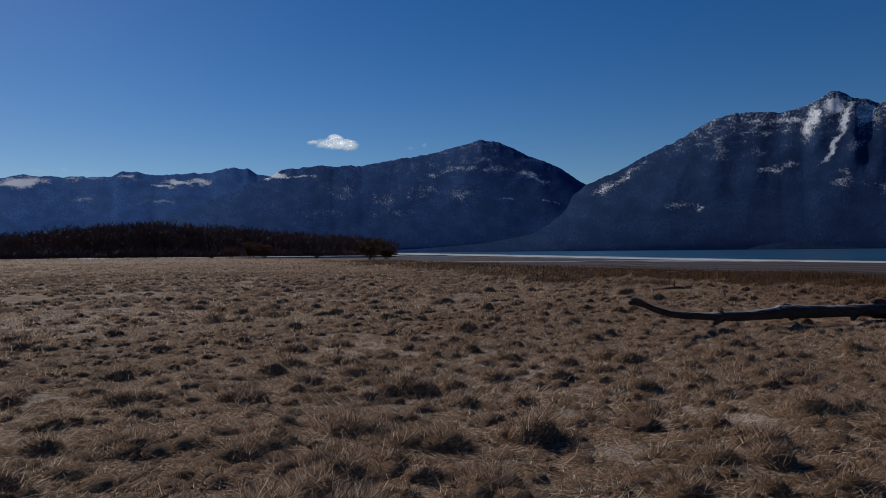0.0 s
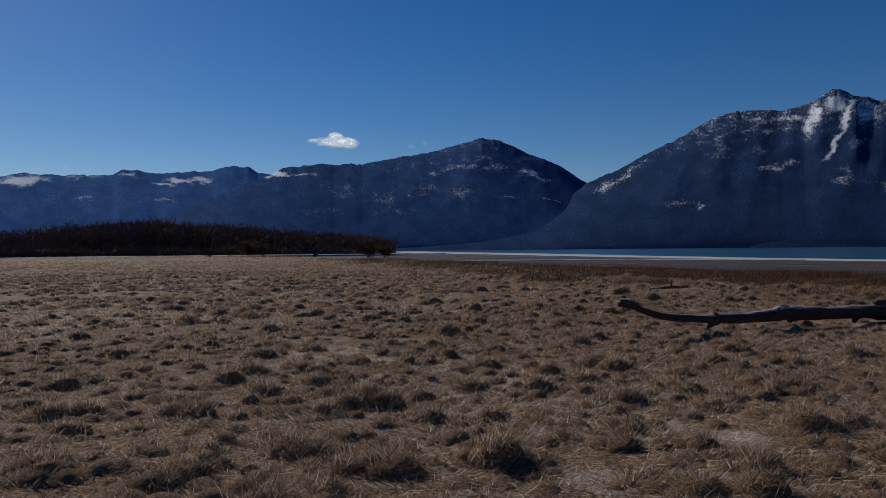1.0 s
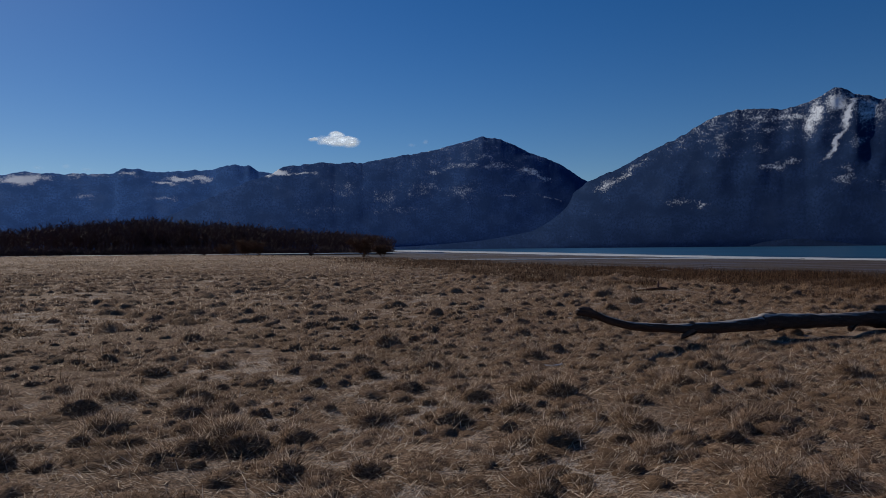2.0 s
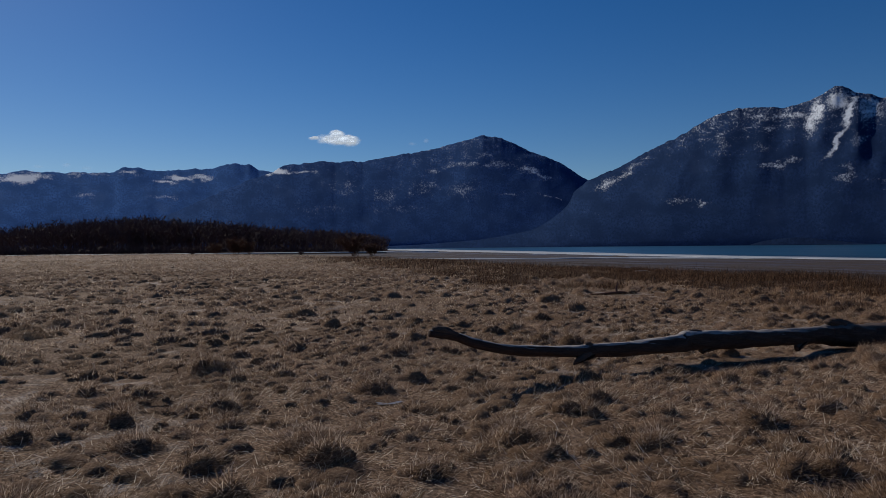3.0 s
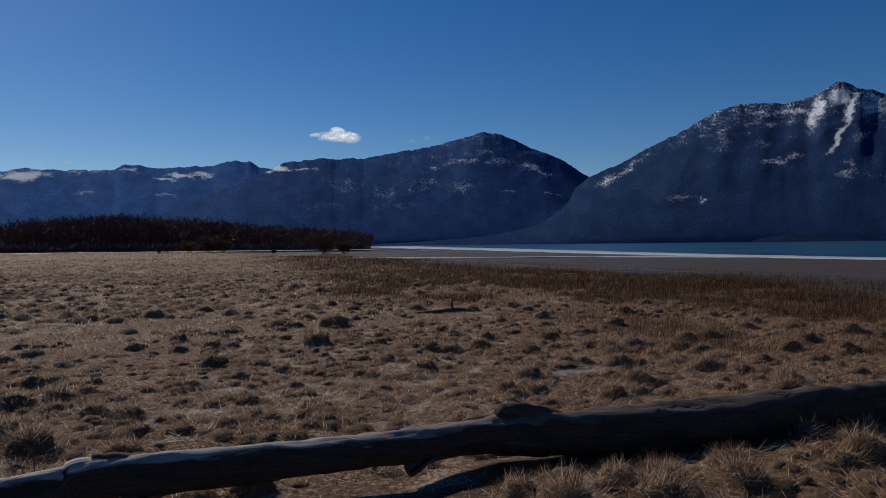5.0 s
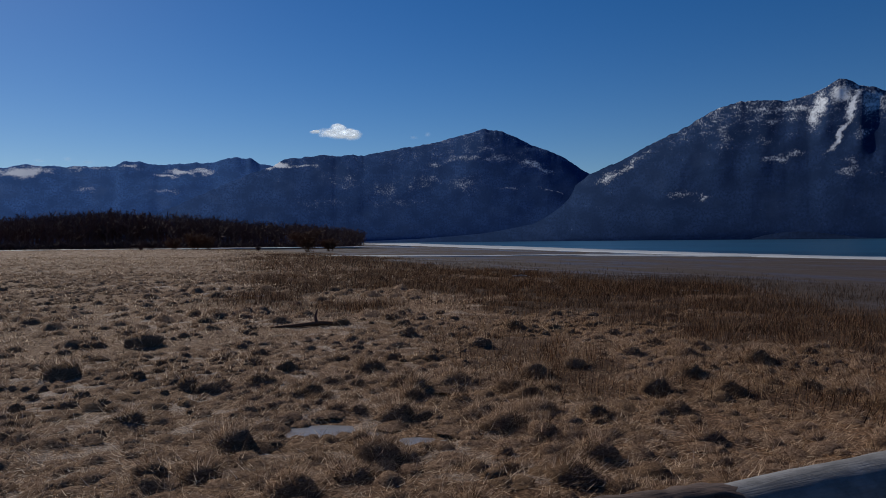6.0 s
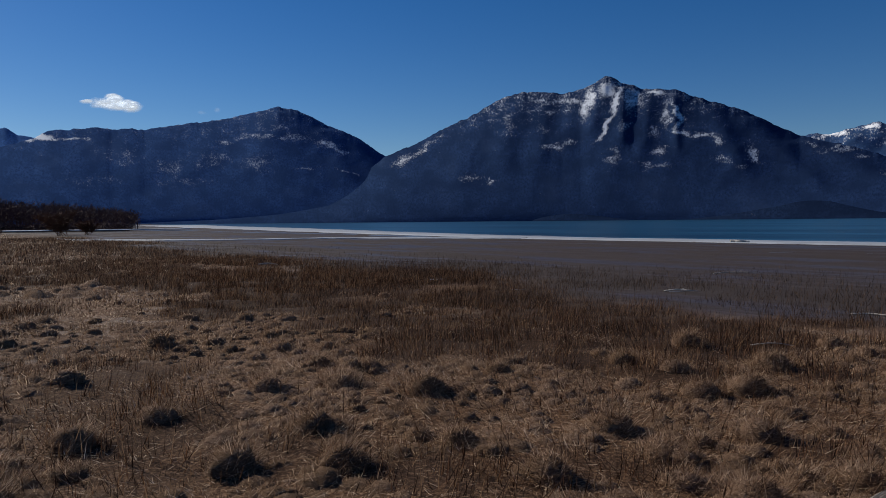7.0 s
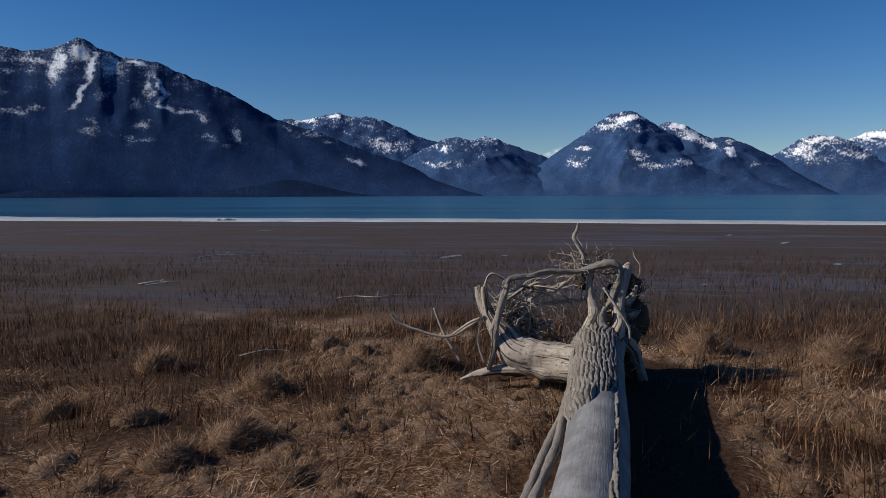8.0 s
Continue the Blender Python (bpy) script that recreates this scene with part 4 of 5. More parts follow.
def woods():
    bs, ts, ws = [], [], []
    tall = np.array([(-60, 2.0), (-45, 2.2), (-35, 2.5), (-31.5, 3.2), (-27.7, 3.85), (-25, 4.25), (-21.7, 4.0), (-16, 3.1), (-10.6, 2.55), (-7.5, 2.1), (-5.8, 1.5)])
    r = np.random.default_rng(21)
    for k in range(1900):
        a = r.uniform(-52, -5.9)
        d = r.uniform(255, 330)
        top = np.interp(a, tall[:, 0], tall[:, 1]) / 100 * d * 1.08 + 2.3
        x, y = HUB[0] + d * math.sin(radians(a)), HUB[1] + d * math.cos(radians(a))
        base = np.array([x, y, float(lie(x, y)) - 0.1])
        h = (top - base[2]) * (r.uniform(0.85, 1.04) if k % 3 else r.uniform(0.3, 0.6))
        b, t, w = bare_tree(base, h, h * 0.5, r)
        bs += b
        ts += t
        ws += w
    for k in range(900):
        a, d = r.uniform(-52, -6.2), r.uniform(244, 256)
        x, y = HUB[0] + d * math.sin(radians(a)), HUB[1] + d * math.cos(radians(a))
        base = np.array([x, y, float(lie(x, y)) - 0.1])
        h = r.uniform(1.6, 3.8)
        for _ in range(40):
            st = base + np.array([r.normal(0, 0.9), r.normal(0, 0.9), r.uniform(0, 0.5) * h])
            bs.append(st)
            ts.append(st + np.array([r.normal(0, 0.45), r.normal(0, 0.45), r.uniform(0.15, 0.6)]) * h)
            ws.append(0.16)
    v, t = twigs(bs, ts, np.array(ws) * 1.5, r)
    tagged(new("far_woods", mesh_from("far_woods", v, t, TWIG)), "belt of leafless dark cottonwoods at the meadow's end", "woods", kind="stuff")


woods()


def willow_bush(x, y, h, wide, seed, label, material):
    """A leafless bush: each stem a part, its twigs one part of fine stuff."""
    r = np.random.default_rng(seed)
    z = float(lie(x, y)) - 0.05
    ob = thing("willow_bush", (x, y, z), label, "bush", "bushes at the meadow's edge")
    bs, ts, ws = [], [], []
    for _ in range(9):
        a, out = r.uniform(0, 2 * math.pi), r.uniform(0.2, 1.0)
        p0 = np.array([x + r.normal(0, 0.12) * wide, y + r.normal(0, 0.12) * wide, z])
        p2 = np.array([x + math.cos(a) * out * wide * 0.8, y + math.sin(a) * out * wide * 0.8, z + h * r.uniform(0.6, 0.95)])
        p1 = (p0 + p2) / 2 + np.array([0, 0, h * 0.08])
        rad = 0.014 * h
        v, q, uv = tube([(*p0, rad), (*p1, rad * 0.75), (*p2, rad * 0.3)], 4, 6, 0.1, seed)
        part("stem", mesh_from("stem", v, q, material, True, uv), ob)
        for _ in range(170):
            s = r.uniform(0.2, 1)
            st = (1 - s) ** 2 * p0 + 2 * s * (1 - s) * p1 + s * s * p2
            en = st + np.array([r.normal(0, 0.16) * wide, r.normal(0, 0.16) * wide, r.uniform(-0.06, 0.2) * h])
            bs.append(st), ts.append(en), ws.append(0.008 * h)
            for _ in range(2):
                m = st + (en - st) * r.uniform(0.4, 0.9)
                bs.append(m), ts.append(m + np.array([r.normal(0, 0.08) * wide, r.normal(0, 0.08) * wide, r.uniform(0, 0.12) * h])), ws.append(0.006 * h)
    v, t = twigs(bs, ts, np.array(ws) * 2.4, r)
    tagged(part("brushwood", mesh_from("brushwood", v, t, material), ob), kind="stuff")
    return ob


willow_bush(-16.5, 169, 5.2, 4.8, 1, "rusty leafless willow standing alone at the shore", WILLOW)
willow_bush(-13.2, 178, 3.4, 3.4, 2, "low rusty leafless willow beside a taller one", WILLOW)
willow_bush(-56, 211, 5.0, 5.4, 3, "reddish leafless willow clump before the woods", WILLOW)
willow_bush(-52, 208, 4.2, 3.8, 4, "reddish leafless willow clump before the woods", WILLOW)
willow_bush(-63, 213, 3.4, 3.6, 5, "low brown leafless willow before the woods", WILLOW)
willow_bush(-70, 214, 2.6, 3.2, 6, "low brown leafless willow before the woods", TWIG)
willow_bush(-58, 180, 1.5, 0.9, 7, "small dark bare shrub in the open meadow", TWIG)
willow_bush(-33, 190, 1.3, 1.2, 8, "small dark bare shrub in the open meadow", TWIG)


# ---- the fallen tree ----
TREE = thing("fallen_tree", (16.0, 19.0, 0.0), "long silver-grey driftwood tree with torn roots lying in dead grass", "driftwood tree")
TRUNK = [(4.62, 14.42, 0.76, 0.045), (4.95, 14.56, 0.70, 0.062), (5.25, 14.71, 0.58, 0.066), (5.74, 14.95, 0.46, 0.07), (6.6, 15.38, 0.37, 0.085), (7.6, 15.87, 0.335, 0.112), (8.48, 16.30, 0.345, 0.122), (8.62, 16.37, 0.37, 0.15),
         (9.6, 16.87, 0.325, 0.138), (10.4, 17.27, 0.295, 0.138), (11.4, 17.77, 0.26, 0.152), (11.75, 17.93, 0.235, 0.195), (13.2, 18.40, 0.18, 0.222), (15.2, 19.06, 0.19, 0.235), (17.3, 19.62, 0.255, 0.25),
         (20.0, 20.52, 0.31, 0.25), (22.9, 21.57, 0.35, 0.245), (24.2, 22.02, 0.38, 0.24), (25.6, 22.56, 0.40, 0.25), (26.6, 22.95, 0.42, 0.275), (27.15, 23.15, 0.43, 0.30)]
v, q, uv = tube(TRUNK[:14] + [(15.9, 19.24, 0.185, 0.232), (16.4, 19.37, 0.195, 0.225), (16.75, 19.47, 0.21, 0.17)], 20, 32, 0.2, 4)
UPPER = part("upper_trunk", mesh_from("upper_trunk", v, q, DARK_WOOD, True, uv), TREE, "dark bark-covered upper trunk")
v, q, uv = tube([(15.6, 19.17, 0.18, 0.18), (16.4, 19.38, 0.21, 0.215)] + TRUNK[14:], 12, 26, 0.06, 4)
LOWER = part("trunk", mesh_from("trunk", v, q, SILVER, True, uv), TREE, "bare silver-weathered lower trunk")


def limb(name, rows, material=ROOT, steps=6, sides=8, gnarl=0.12, seed=0, label="", parent=TREE):
    v, q, uv = tube(rows, steps, sides, gnarl, seed)
    return part(name, mesh_from(name, v, q, material, True, uv), parent, label)


def axis_at(s):
    """The trunk's middle and radius at a place along x."""
    t = np.array(TRUNK)
    return np.array([s, np.interp(s, t[:, 0], t[:, 1]), np.interp(s, t[:, 0], t[:, 2])]), float(np.interp(s, t[:, 0], t[:, 3]))


AX = np.array([0.93, 0.36, 0.0])
SIDE = np.array([0.36, -0.93, 0.0])     # away from the sun, over the ground

# knots and broken branch stubs along the trunk: rows of (metres along, height over the trunk's axis, sideways, radius)
for x0, rows, k in ((6.84, ((0.14, 0.03, 0.0, 0.05), (0.05, 0.06, 0.0, 0.055), (-0.02, 0.075, 0.0, 0.04)), 1),
                    (6.68, ((0.22, -0.04, 0.02, 0.075), (0.08, -0.09, 0.05, 0.07), (-0.02, -0.13, 0.07, 0.045), (-0.09, -0.17, 0.08, 0.012)), 2),
                    (8.62, ((0.6, 0.06, 0.0, 0.06), (0.2, 0.11, -0.01, 0.065), (0.0, 0.125, -0.02, 0.055)), 3),
                    (11.58, ((1.3, 0.06, 0.0, 0.08), (0.8, 0.10, 0.0, 0.11), (0.35, 0.13, 0.0, 0.12), (0.1, 0.19, 0.0, 0.11), (0.0, 0.24, 0.0, 0.07)), 4),
                    (8.80, ((0.3, -0.08, 0.02, 0.06), (0.0, -0.15, 0.05, 0.05)), 5),
                    (4.72, ((0.25, 0.02, 0.0, 0.05), (0.06, 0.06, 0.0, 0.05), (-0.06, 0.05, 0.0, 0.03)), 6),
                    (10.75, ((0.2, -0.08, 0.03, 0.07), (0.0, -0.19, 0.08, 0.05)), 8)):
    limb("branch_stub", [(*(axis_at(x0 + a)[0] + SIDE * o + np.array([0, 0, h])), r) for a, h, o, r in rows], KNOT, 6, 10, 0.45, k, "", UPPER)

# a split strip of wood that lies along the sunny side of the trunk
for j, (d0, zz) in enumerate(((0.29, 0.20), (0.36, 0.15))):
    rows = []
    for x0, o, r in ((25.55, 0.24, 0.04), (25.0, 0.27, 0.04), (24.2, d0, 0.036), (23.2, d0 + 0.07, 0.034), (22.2, d0 + 0.14, 0.03), (21.0, d0 + 0.2, 0.02)):
        c, _ = axis_at(x0)
        p = c - SIDE * o
        rows.append((p[0], p[1], 0.46 - (25.6 - x0) * 0.06 - j * 0.03, r))
    limb("split_limb", rows, BARK, 9, 10, 0.45, 11 + j, "torn strip of wood beside the trunk")


def bark(start, end, lo, hi, reach, seed, label):
    """A sleeve of furrowed bark left on the trunk between two places and two angles (0: sunny side, 90: top)."""
    na, nl = max(24, int((hi - lo) * 0.75)), int((end - start) * 80)
    ang = np.linspace(radians(lo), radians(hi), na)
    xs = np.linspace(start, end, nl)
    vs, uv = np.empty((nl, na, 3)), np.empty((nl, na, 2))
    for i, x0 in enumerate(xs):
        c, r = axis_at(x0)
        u = ang * 0.25
        along = np.full(na, x0)
        wav = (fractal(u * 7, along * 4.5, 91, 3) - 0.5) * 0.05
        lane = np.floor((u + wav) / 0.042)
        plate = np.abs(((u + wav) / 0.042 + 0.5 * np.floor(along / 0.6 + 2.2 * lane)) % 1.0 - 0.5) * 2
        cross = np.abs((along / 0.42 + 2.2 * lane) % 1.0 - 0.5) * 2
        ridge = smooth01(1 - plate, 0.16, 0.4) * (0.35 + 0.65 * smooth01(1 - cross, 0.0, 0.12))
        thick = 0.008 + 0.03 * ridge + 0.012 * (fractal(u * 40, along * 14, 5, 3) - 0.5)
        edge = (x0 - start) - reach * fractal(ang * 1.3, along * 0 + 3, seed, 4) - 0.35 * reach * np.abs(ang - radians(40))
        flank = np.minimum(ang - radians(lo), radians(hi) - ang) - 0.35 * min(1, (hi - lo) / 90) * fractal(along * 2.5, ang * 0 + 1, seed + 5, 3)
        gone = np.clip(np.minimum(edge * 6, flank * 4), 0, 1)
        rr = r * 1.02 - 0.03 + (0.03 + thick) * gone
        vs[i] = c + (np.outer(np.cos(ang), -SIDE) + np.outer(np.sin(ang), [0, 0, 1.0])) * rr[:, None]
        uv[i] = np.column_stack([u, along])
    k = np.arange(nl * na).reshape(nl, na)
    q = np.stack([k[:-1, :-1], k[1:, :-1], k[1:, 1:], k[:-1, 1:]], -1).reshape(-1, 4)
    part("bark", mesh_from("bark", vs.reshape(-1, 3), q, BARK, True, uv.reshape(-1, 2)), LOWER, label)


bark(23.85, 27.05, -62, 150, 0.95, 8, "deeply furrowed grey bark on the butt")
bark(18.5, 25.4, 112, 142, 0.3, 16, "narrow ragged strip of bark left along the trunk")

# main roots, given along the torn plate: s metres towards the sunny side, h above the soil, d outwards along the trunk
ROOT_MID = np.array([27.15, 23.35, 0.0])
ACROSS = np.array([-0.49, 0.87, 0.0])


def on_plate(s, h, d=0.0):
    return ROOT_MID + ACROSS * s + np.array([0, 0, h]) + AX * d


def root(rows, seed, label="", sides=10, gnarl=0.16, material=ROOT):
    limb("root", [(*on_plate(s, h, d), r) for s, h, d, r in rows], material, 11, sides + 4, gnarl * 1.7, seed, label)


root([(-0.18, 0.42, -1.0, 0.172), (0.13, 0.39, -0.7, 0.209), (0.47, 0.38, -0.5, 0.215), (0.77, 0.45, -0.4, 0.210), (0.95, 0.65, -0.3, 0.133), (1.06, 0.78, -0.25, 0.086), (1.16, 0.97, -0.2, 0.072), (1.22, 1.17, -0.2, 0.048)], 21, "thick pale root curving up", 14)
root([(1.08, 0.74, -0.25, 0.053), (1.12, 0.92, -0.25, 0.046), (1.15, 1.17, -0.25, 0.033)], 22)
root([(0.64, 0.26, -0.45, 0.10), (0.92, 0.24, -0.45, 0.06), (1.12, 0.2, -0.42, 0.05), (1.24, 0.17, -0.4, 0.03), (1.40, 0.1, -0.38, 0.012)], 23)
root([(1.05, 0.25, -0.5, 0.026), (0.98, 0.54, -0.5, 0.038), (0.98, 0.73, -0.48, 0.038), (0.91, 1.05, -0.4, 0.039), (0.86, 1.21, -0.35, 0.032)], 24, "slender root leaning on the plate", 8, 0.25, BARK)
root([(0.89, 1.18, -0.33, 0.032), (0.83, 1.27, -0.3, 0.039), (0.6, 1.3, -0.25, 0.033), (0.43, 1.34, -0.2, 0.033), (0.07, 1.35, -0.15, 0.033), (-0.17, 1.41, -0.15, 0.046), (-0.32, 1.43, -0.15, 0.046), (-0.41, 1.37, -0.15, 0.039), (-0.39, 1.22, -0.15, 0.039), (-0.34, 1.08, -0.15, 0.046), (-0.29, 0.92, -0.15, 0.053)], 25, "arched grey-brown root over the plate", 10, 0.3, BARK)
root([(-0.02, 0.58, -0.3, 0.091), (-0.06, 0.71, -0.2, 0.066), (-0.12, 0.87, -0.15, 0.072), (-0.08, 1.04, -0.12, 0.053), (-0.06, 1.22, -0.1, 0.033), (-0.08, 1.33, -0.1, 0.033)], 26, "upright knotted root", 12)
root([(-0.34, 0.6, -0.4, 0.102), (-0.41, 0.75, -0.25, 0.078), (-0.4, 0.95, -0.15, 0.066), (-0.45, 1.21, -0.1, 0.059), (-0.49, 1.35, -0.05, 0.053), (-0.52, 1.41, 0, 0.04)], 27, "thick root rising to a broken end", 12)
root([(-0.02, 1.38, 0.05, 0.04), (0.03, 1.55, 0.05, 0.03), (0.13, 1.72, 0.05, 0.023), (0.1, 1.81, 0.05, 0.02), (0.08, 1.9, 0.05, 0.01)], 28, "twisted spire of root", 8)
root([(-0.22, 1.2, -0.5, 0.013), (-0.38, 0.97, -0.55, 0.016), (-0.5, 0.78, -0.55, 0.015), (-0.52, 0.64, -0.55, 0.011)], 29, "thin white bare root", 7)
root([(0.66, 0.97, 0.05, 0.024), (0.32, 1.12, 0.05, 0.024), (0.1, 1.28, 0.05, 0.02)], 30, "", 7)
root([(0.91, 0.87, 0.1, 0.021), (0.57, 0.91, 0.1, 0.02), (-0.03, 0.98, 0.1, 0.02)], 31, "", 7)
root([(0.84, 0.6, -0.1, 0.02), (0.7, 0.81, -0.05, 0.027), (0.68, 0.89, 0, 0.02)], 32, "", 7)
root([(2.26, 0.84, -0.2, 0.013), (2.17, 0.73, -0.2, 0.017), (1.97, 0.65, -0.2, 0.017), (1.56, 0.57, -0.2, 0.017), (1.19, 0.79, -0.15, 0.02)], 33, "long pale root tip reaching out", 7)
root([(1.77, 0.89, -0.1, 0.013), (1.65, 0.59, -0.1, 0.017), (1.45, 0.25, -0.1, 0.02)], 34, "", 7)
root([(1.16, 0.87, -0.4, 0.013), (1.19, 0.55, -0.4, 0.013), (1.12, 0.31, -0.4, 0.013)], 35, "", 7)
root([(1.51, 0.61, -0.3, 0.013), (1.31, 0.75, -0.3, 0.016), (1.14, 0.83, -0.3, 0.016)], 36, "", 7)
root([(0.32, 1.54, 0, 0.008), (0.15, 1.5, 0, 0.011), (0.03, 1.4, 0, 0.013)], 37, "", 7)
root([(0.16, 1.55, 0, 0.011), (0.11, 1.45, 0, 0.016), (0.05, 1.36, 0, 0.02)], 38, "", 7)
root([(-0.24, 0.94, -0.25, 0.03), (-0.2, 0.8, -0.32, 0.045), (-0.27, 0.66, -0.4, 0.06)], 39, "", 9, 0.3, BARK)
root([(-0.47, 0.54, -0.1, 0.086), (-0.58, 0.39, 0, 0.08), (-0.66, 0.17, 0.05, 0.061), (-0.72, -0.03, 0.1, 0.048)], 40, "", 7)
root([(-0.47, 0.93, 0, 0.067), (-0.57, 1.02, 0.1, 0.047), (-0.62, 1.15, 0.1, 0.02)], 41, "", 7)
root([(-0.49, 0.8, 0, 0.074), (-0.59, 0.81, 0.1, 0.047), (-0.65, 0.83, 0.1, 0.02)], 42, "", 7)
root([(0.88, 1.19, 0, 0.02), (1.1, 1.29, 0.0, 0.017), (1.2, 1.11, 0, 0.014)], 43, "", 7)
root([(1.03, 0.78, 0, 0.024), (0.87, 1.05, 0.05, 0.02), (0.5, 1.08, 0.08, 0.017), (0.23, 1.18, 0.1, 0.014)], 44, "", 7)


# broken mid-sized roots that cross the open ring of the plate
mid_r = np.random.default_rng(33)
for k in range(30):
    a = mid_r.uniform(-0.45 * math.pi, 0.62 * math.pi)
    p = np.array([0.50 + 0.46 * math.cos(a), 0.80 + 0.36 * math.sin(a), mid_r.uniform(-0.1, 0.15)])
    way = np.array([0.50 - p[0] + mid_r.normal(0, 0.45), 0.9 - p[1] + mid_r.normal(0, 0.3), mid_r.normal(0, 0.15)])
    way /= np.linalg.norm(way)
    size, thick, rows = mid_r.uniform(0.25, 0.6), mid_r.uniform(0.011, 0.026), []
    for u in (0, 0.35, 0.7, 1.0):
        q = p + way * size * u + mid_r.normal(0, 0.035, 3) * (u > 0)
        rows.append((float(q[0]), max(0.06, float(q[1])), float(q[2]), thick * (1 - 0.55 * u)))
    limb("root", [(*on_plate(a0, b0, c0), r0) for a0, b0, c0, r0 in rows], ROOT if k % 2 else TANGLE, 4, 6, 0.2, 60 + k)


def rootlets():
    """The tangle of fine roots that fills the torn plate."""
    r = np.random.default_rng(5)
    chunks = []
    for k in range(430):
        ring = k % 5
        if ring < 3:
            s = 1.0 - abs(r.normal(0, 0.30))
            h = 0.42 + 0.5 * s * r.uniform(0.3, 1.25)
        elif ring == 3:
            s, h = r.normal(-0.50, 0.09), r.uniform(0.1, 1.3)
        else:
            s, h = r.normal(0.02, 0.13), r.normal(1.38, 0.09)
        h = max(h, 0.08)
        d0 = r.uniform(-0.1, 0.3)
        p, w = on_plate(s, h, d0), r.uniform(0.010, 0.030)
        heading = np.array([r.normal(), r.normal(), r.normal() * 0.8 + 0.15])
        heading /= np.linalg.norm(heading)
        ln = r.uniform(0.1, 0.38)
        for _ in range(4):
            nxt = p + heading * ln / 4
            nxt[2] = max(nxt[2], 0.04)
            chunks.append(spikes([p], [p + (nxt - p) * 1.8], w))
            p = nxt
            w *= 0.78
            heading = heading + np.array([r.normal(), r.normal(), r.normal()]) * 0.6
            heading /= np.linalg.norm(heading)
    v, t = join(chunks)
    tagged(part("root_tangle", mesh_from("root_tangle", v, t, TANGLE, False, np.column_stack([v[:, 0] + v[:, 1], v[:, 2]])), TREE, "tangle of fine broken roots"), kind="stuff")


rootlets()


def hair_roots():
    """Thin pale roots that hang and stick out all over the torn plate."""
    r = np.random.default_rng(15)
    chunks = []
    for k in range(210):
        if k % 4:
            s, h, d = r.uniform(-0.5, 0.95), r.uniform(0.55, 1.25), r.uniform(-0.2, 0.15)
            heading = np.array([r.normal(0, 0.3), r.normal(0, 0.3), r.normal(-0.8, 0.6)])
        else:
            s, h, d = r.uniform(0.4, 1.0), r.uniform(0.5, 1.1), r.uniform(-0.25, 0.1)
            heading = ACROSS * r.normal(0.2, 0.7) + np.array([0, 0, r.normal(-0.1, 0.4)])
        heading = heading / (np.linalg.norm(heading) + 1e-6)
        p, w, ln = on_plate(s, h, d), r.uniform(0.005, 0.012), r.uniform(0.12, 0.42)
        for _ in range(3):
            nxt = p + heading * ln / 3
            nxt[2] = max(nxt[2], 0.05)
            chunks.append(spikes([p], [p + (nxt - p) * 1.5], w))
            p, w = nxt, w * 0.8
            heading = heading + r.normal(0, 0.3, 3)
            heading /= np.linalg.norm(heading)
    v, t = join(chunks)
    tagged(part("root_fuzz", mesh_from("root_fuzz", v, t, BLEACHED, False, np.column_stack([v[:, 0] + v[:, 1], v[:, 2]])), TREE, "thin bleached root hairs"), kind="stuff")


hair_roots()


def root_soil():
    """Dark earth still held between the roots on the far side of the plate."""
    chunks = []
    ico = bmesh.new()
    bmesh.ops.create_icosphere(ico, subdivisions=3, radius=1)
    bv = np.array([v.co for v in ico.verts])
    bt = np.array([[v.index for v in f.verts] for f in ico.faces])
    ico.free()
    for k, (s, h, d, r) in enumerate(((-0.42, 0.55, 0.12, 0.30), (-0.42, 0.95, 0.15, 0.22), (-0.2, 0.45, 0.1, 0.36), (0.02, 1.22, 0.15, 0.14), (0.78, 0.62, 0.1, 0.22), (-0.52, 0.22, 0.12, 0.24), (-0.56, 0.75, 0.2, 0.26), (-0.55, 1.12, 0.15, 0.16), (0.3, 0.2, 0.05, 0.22))):
        n = fractal(bv[:, 0] * 2.5 + k * 5, bv[:, 1] * 2.5 + bv[:, 2] * 2.1 + 9, k, 4)
        chunks.append((bv * (0.6 + 0.8 * n)[:, None] * r * np.array([0.8, 0.8, 1.0]) + on_plate(s, h, d + 0.1), bt))
    v, t = join(chunks)
    part("root_soil", mesh_from("root_soil", v, t, SOIL_CLOD, True), TREE, "dark earth held in the roots")


SOIL_CLOD = plain_material("dark_root_earth", (0.03, 0.022, 0.016), (0.075, 0.055, 0.04), 9)
root_soil()


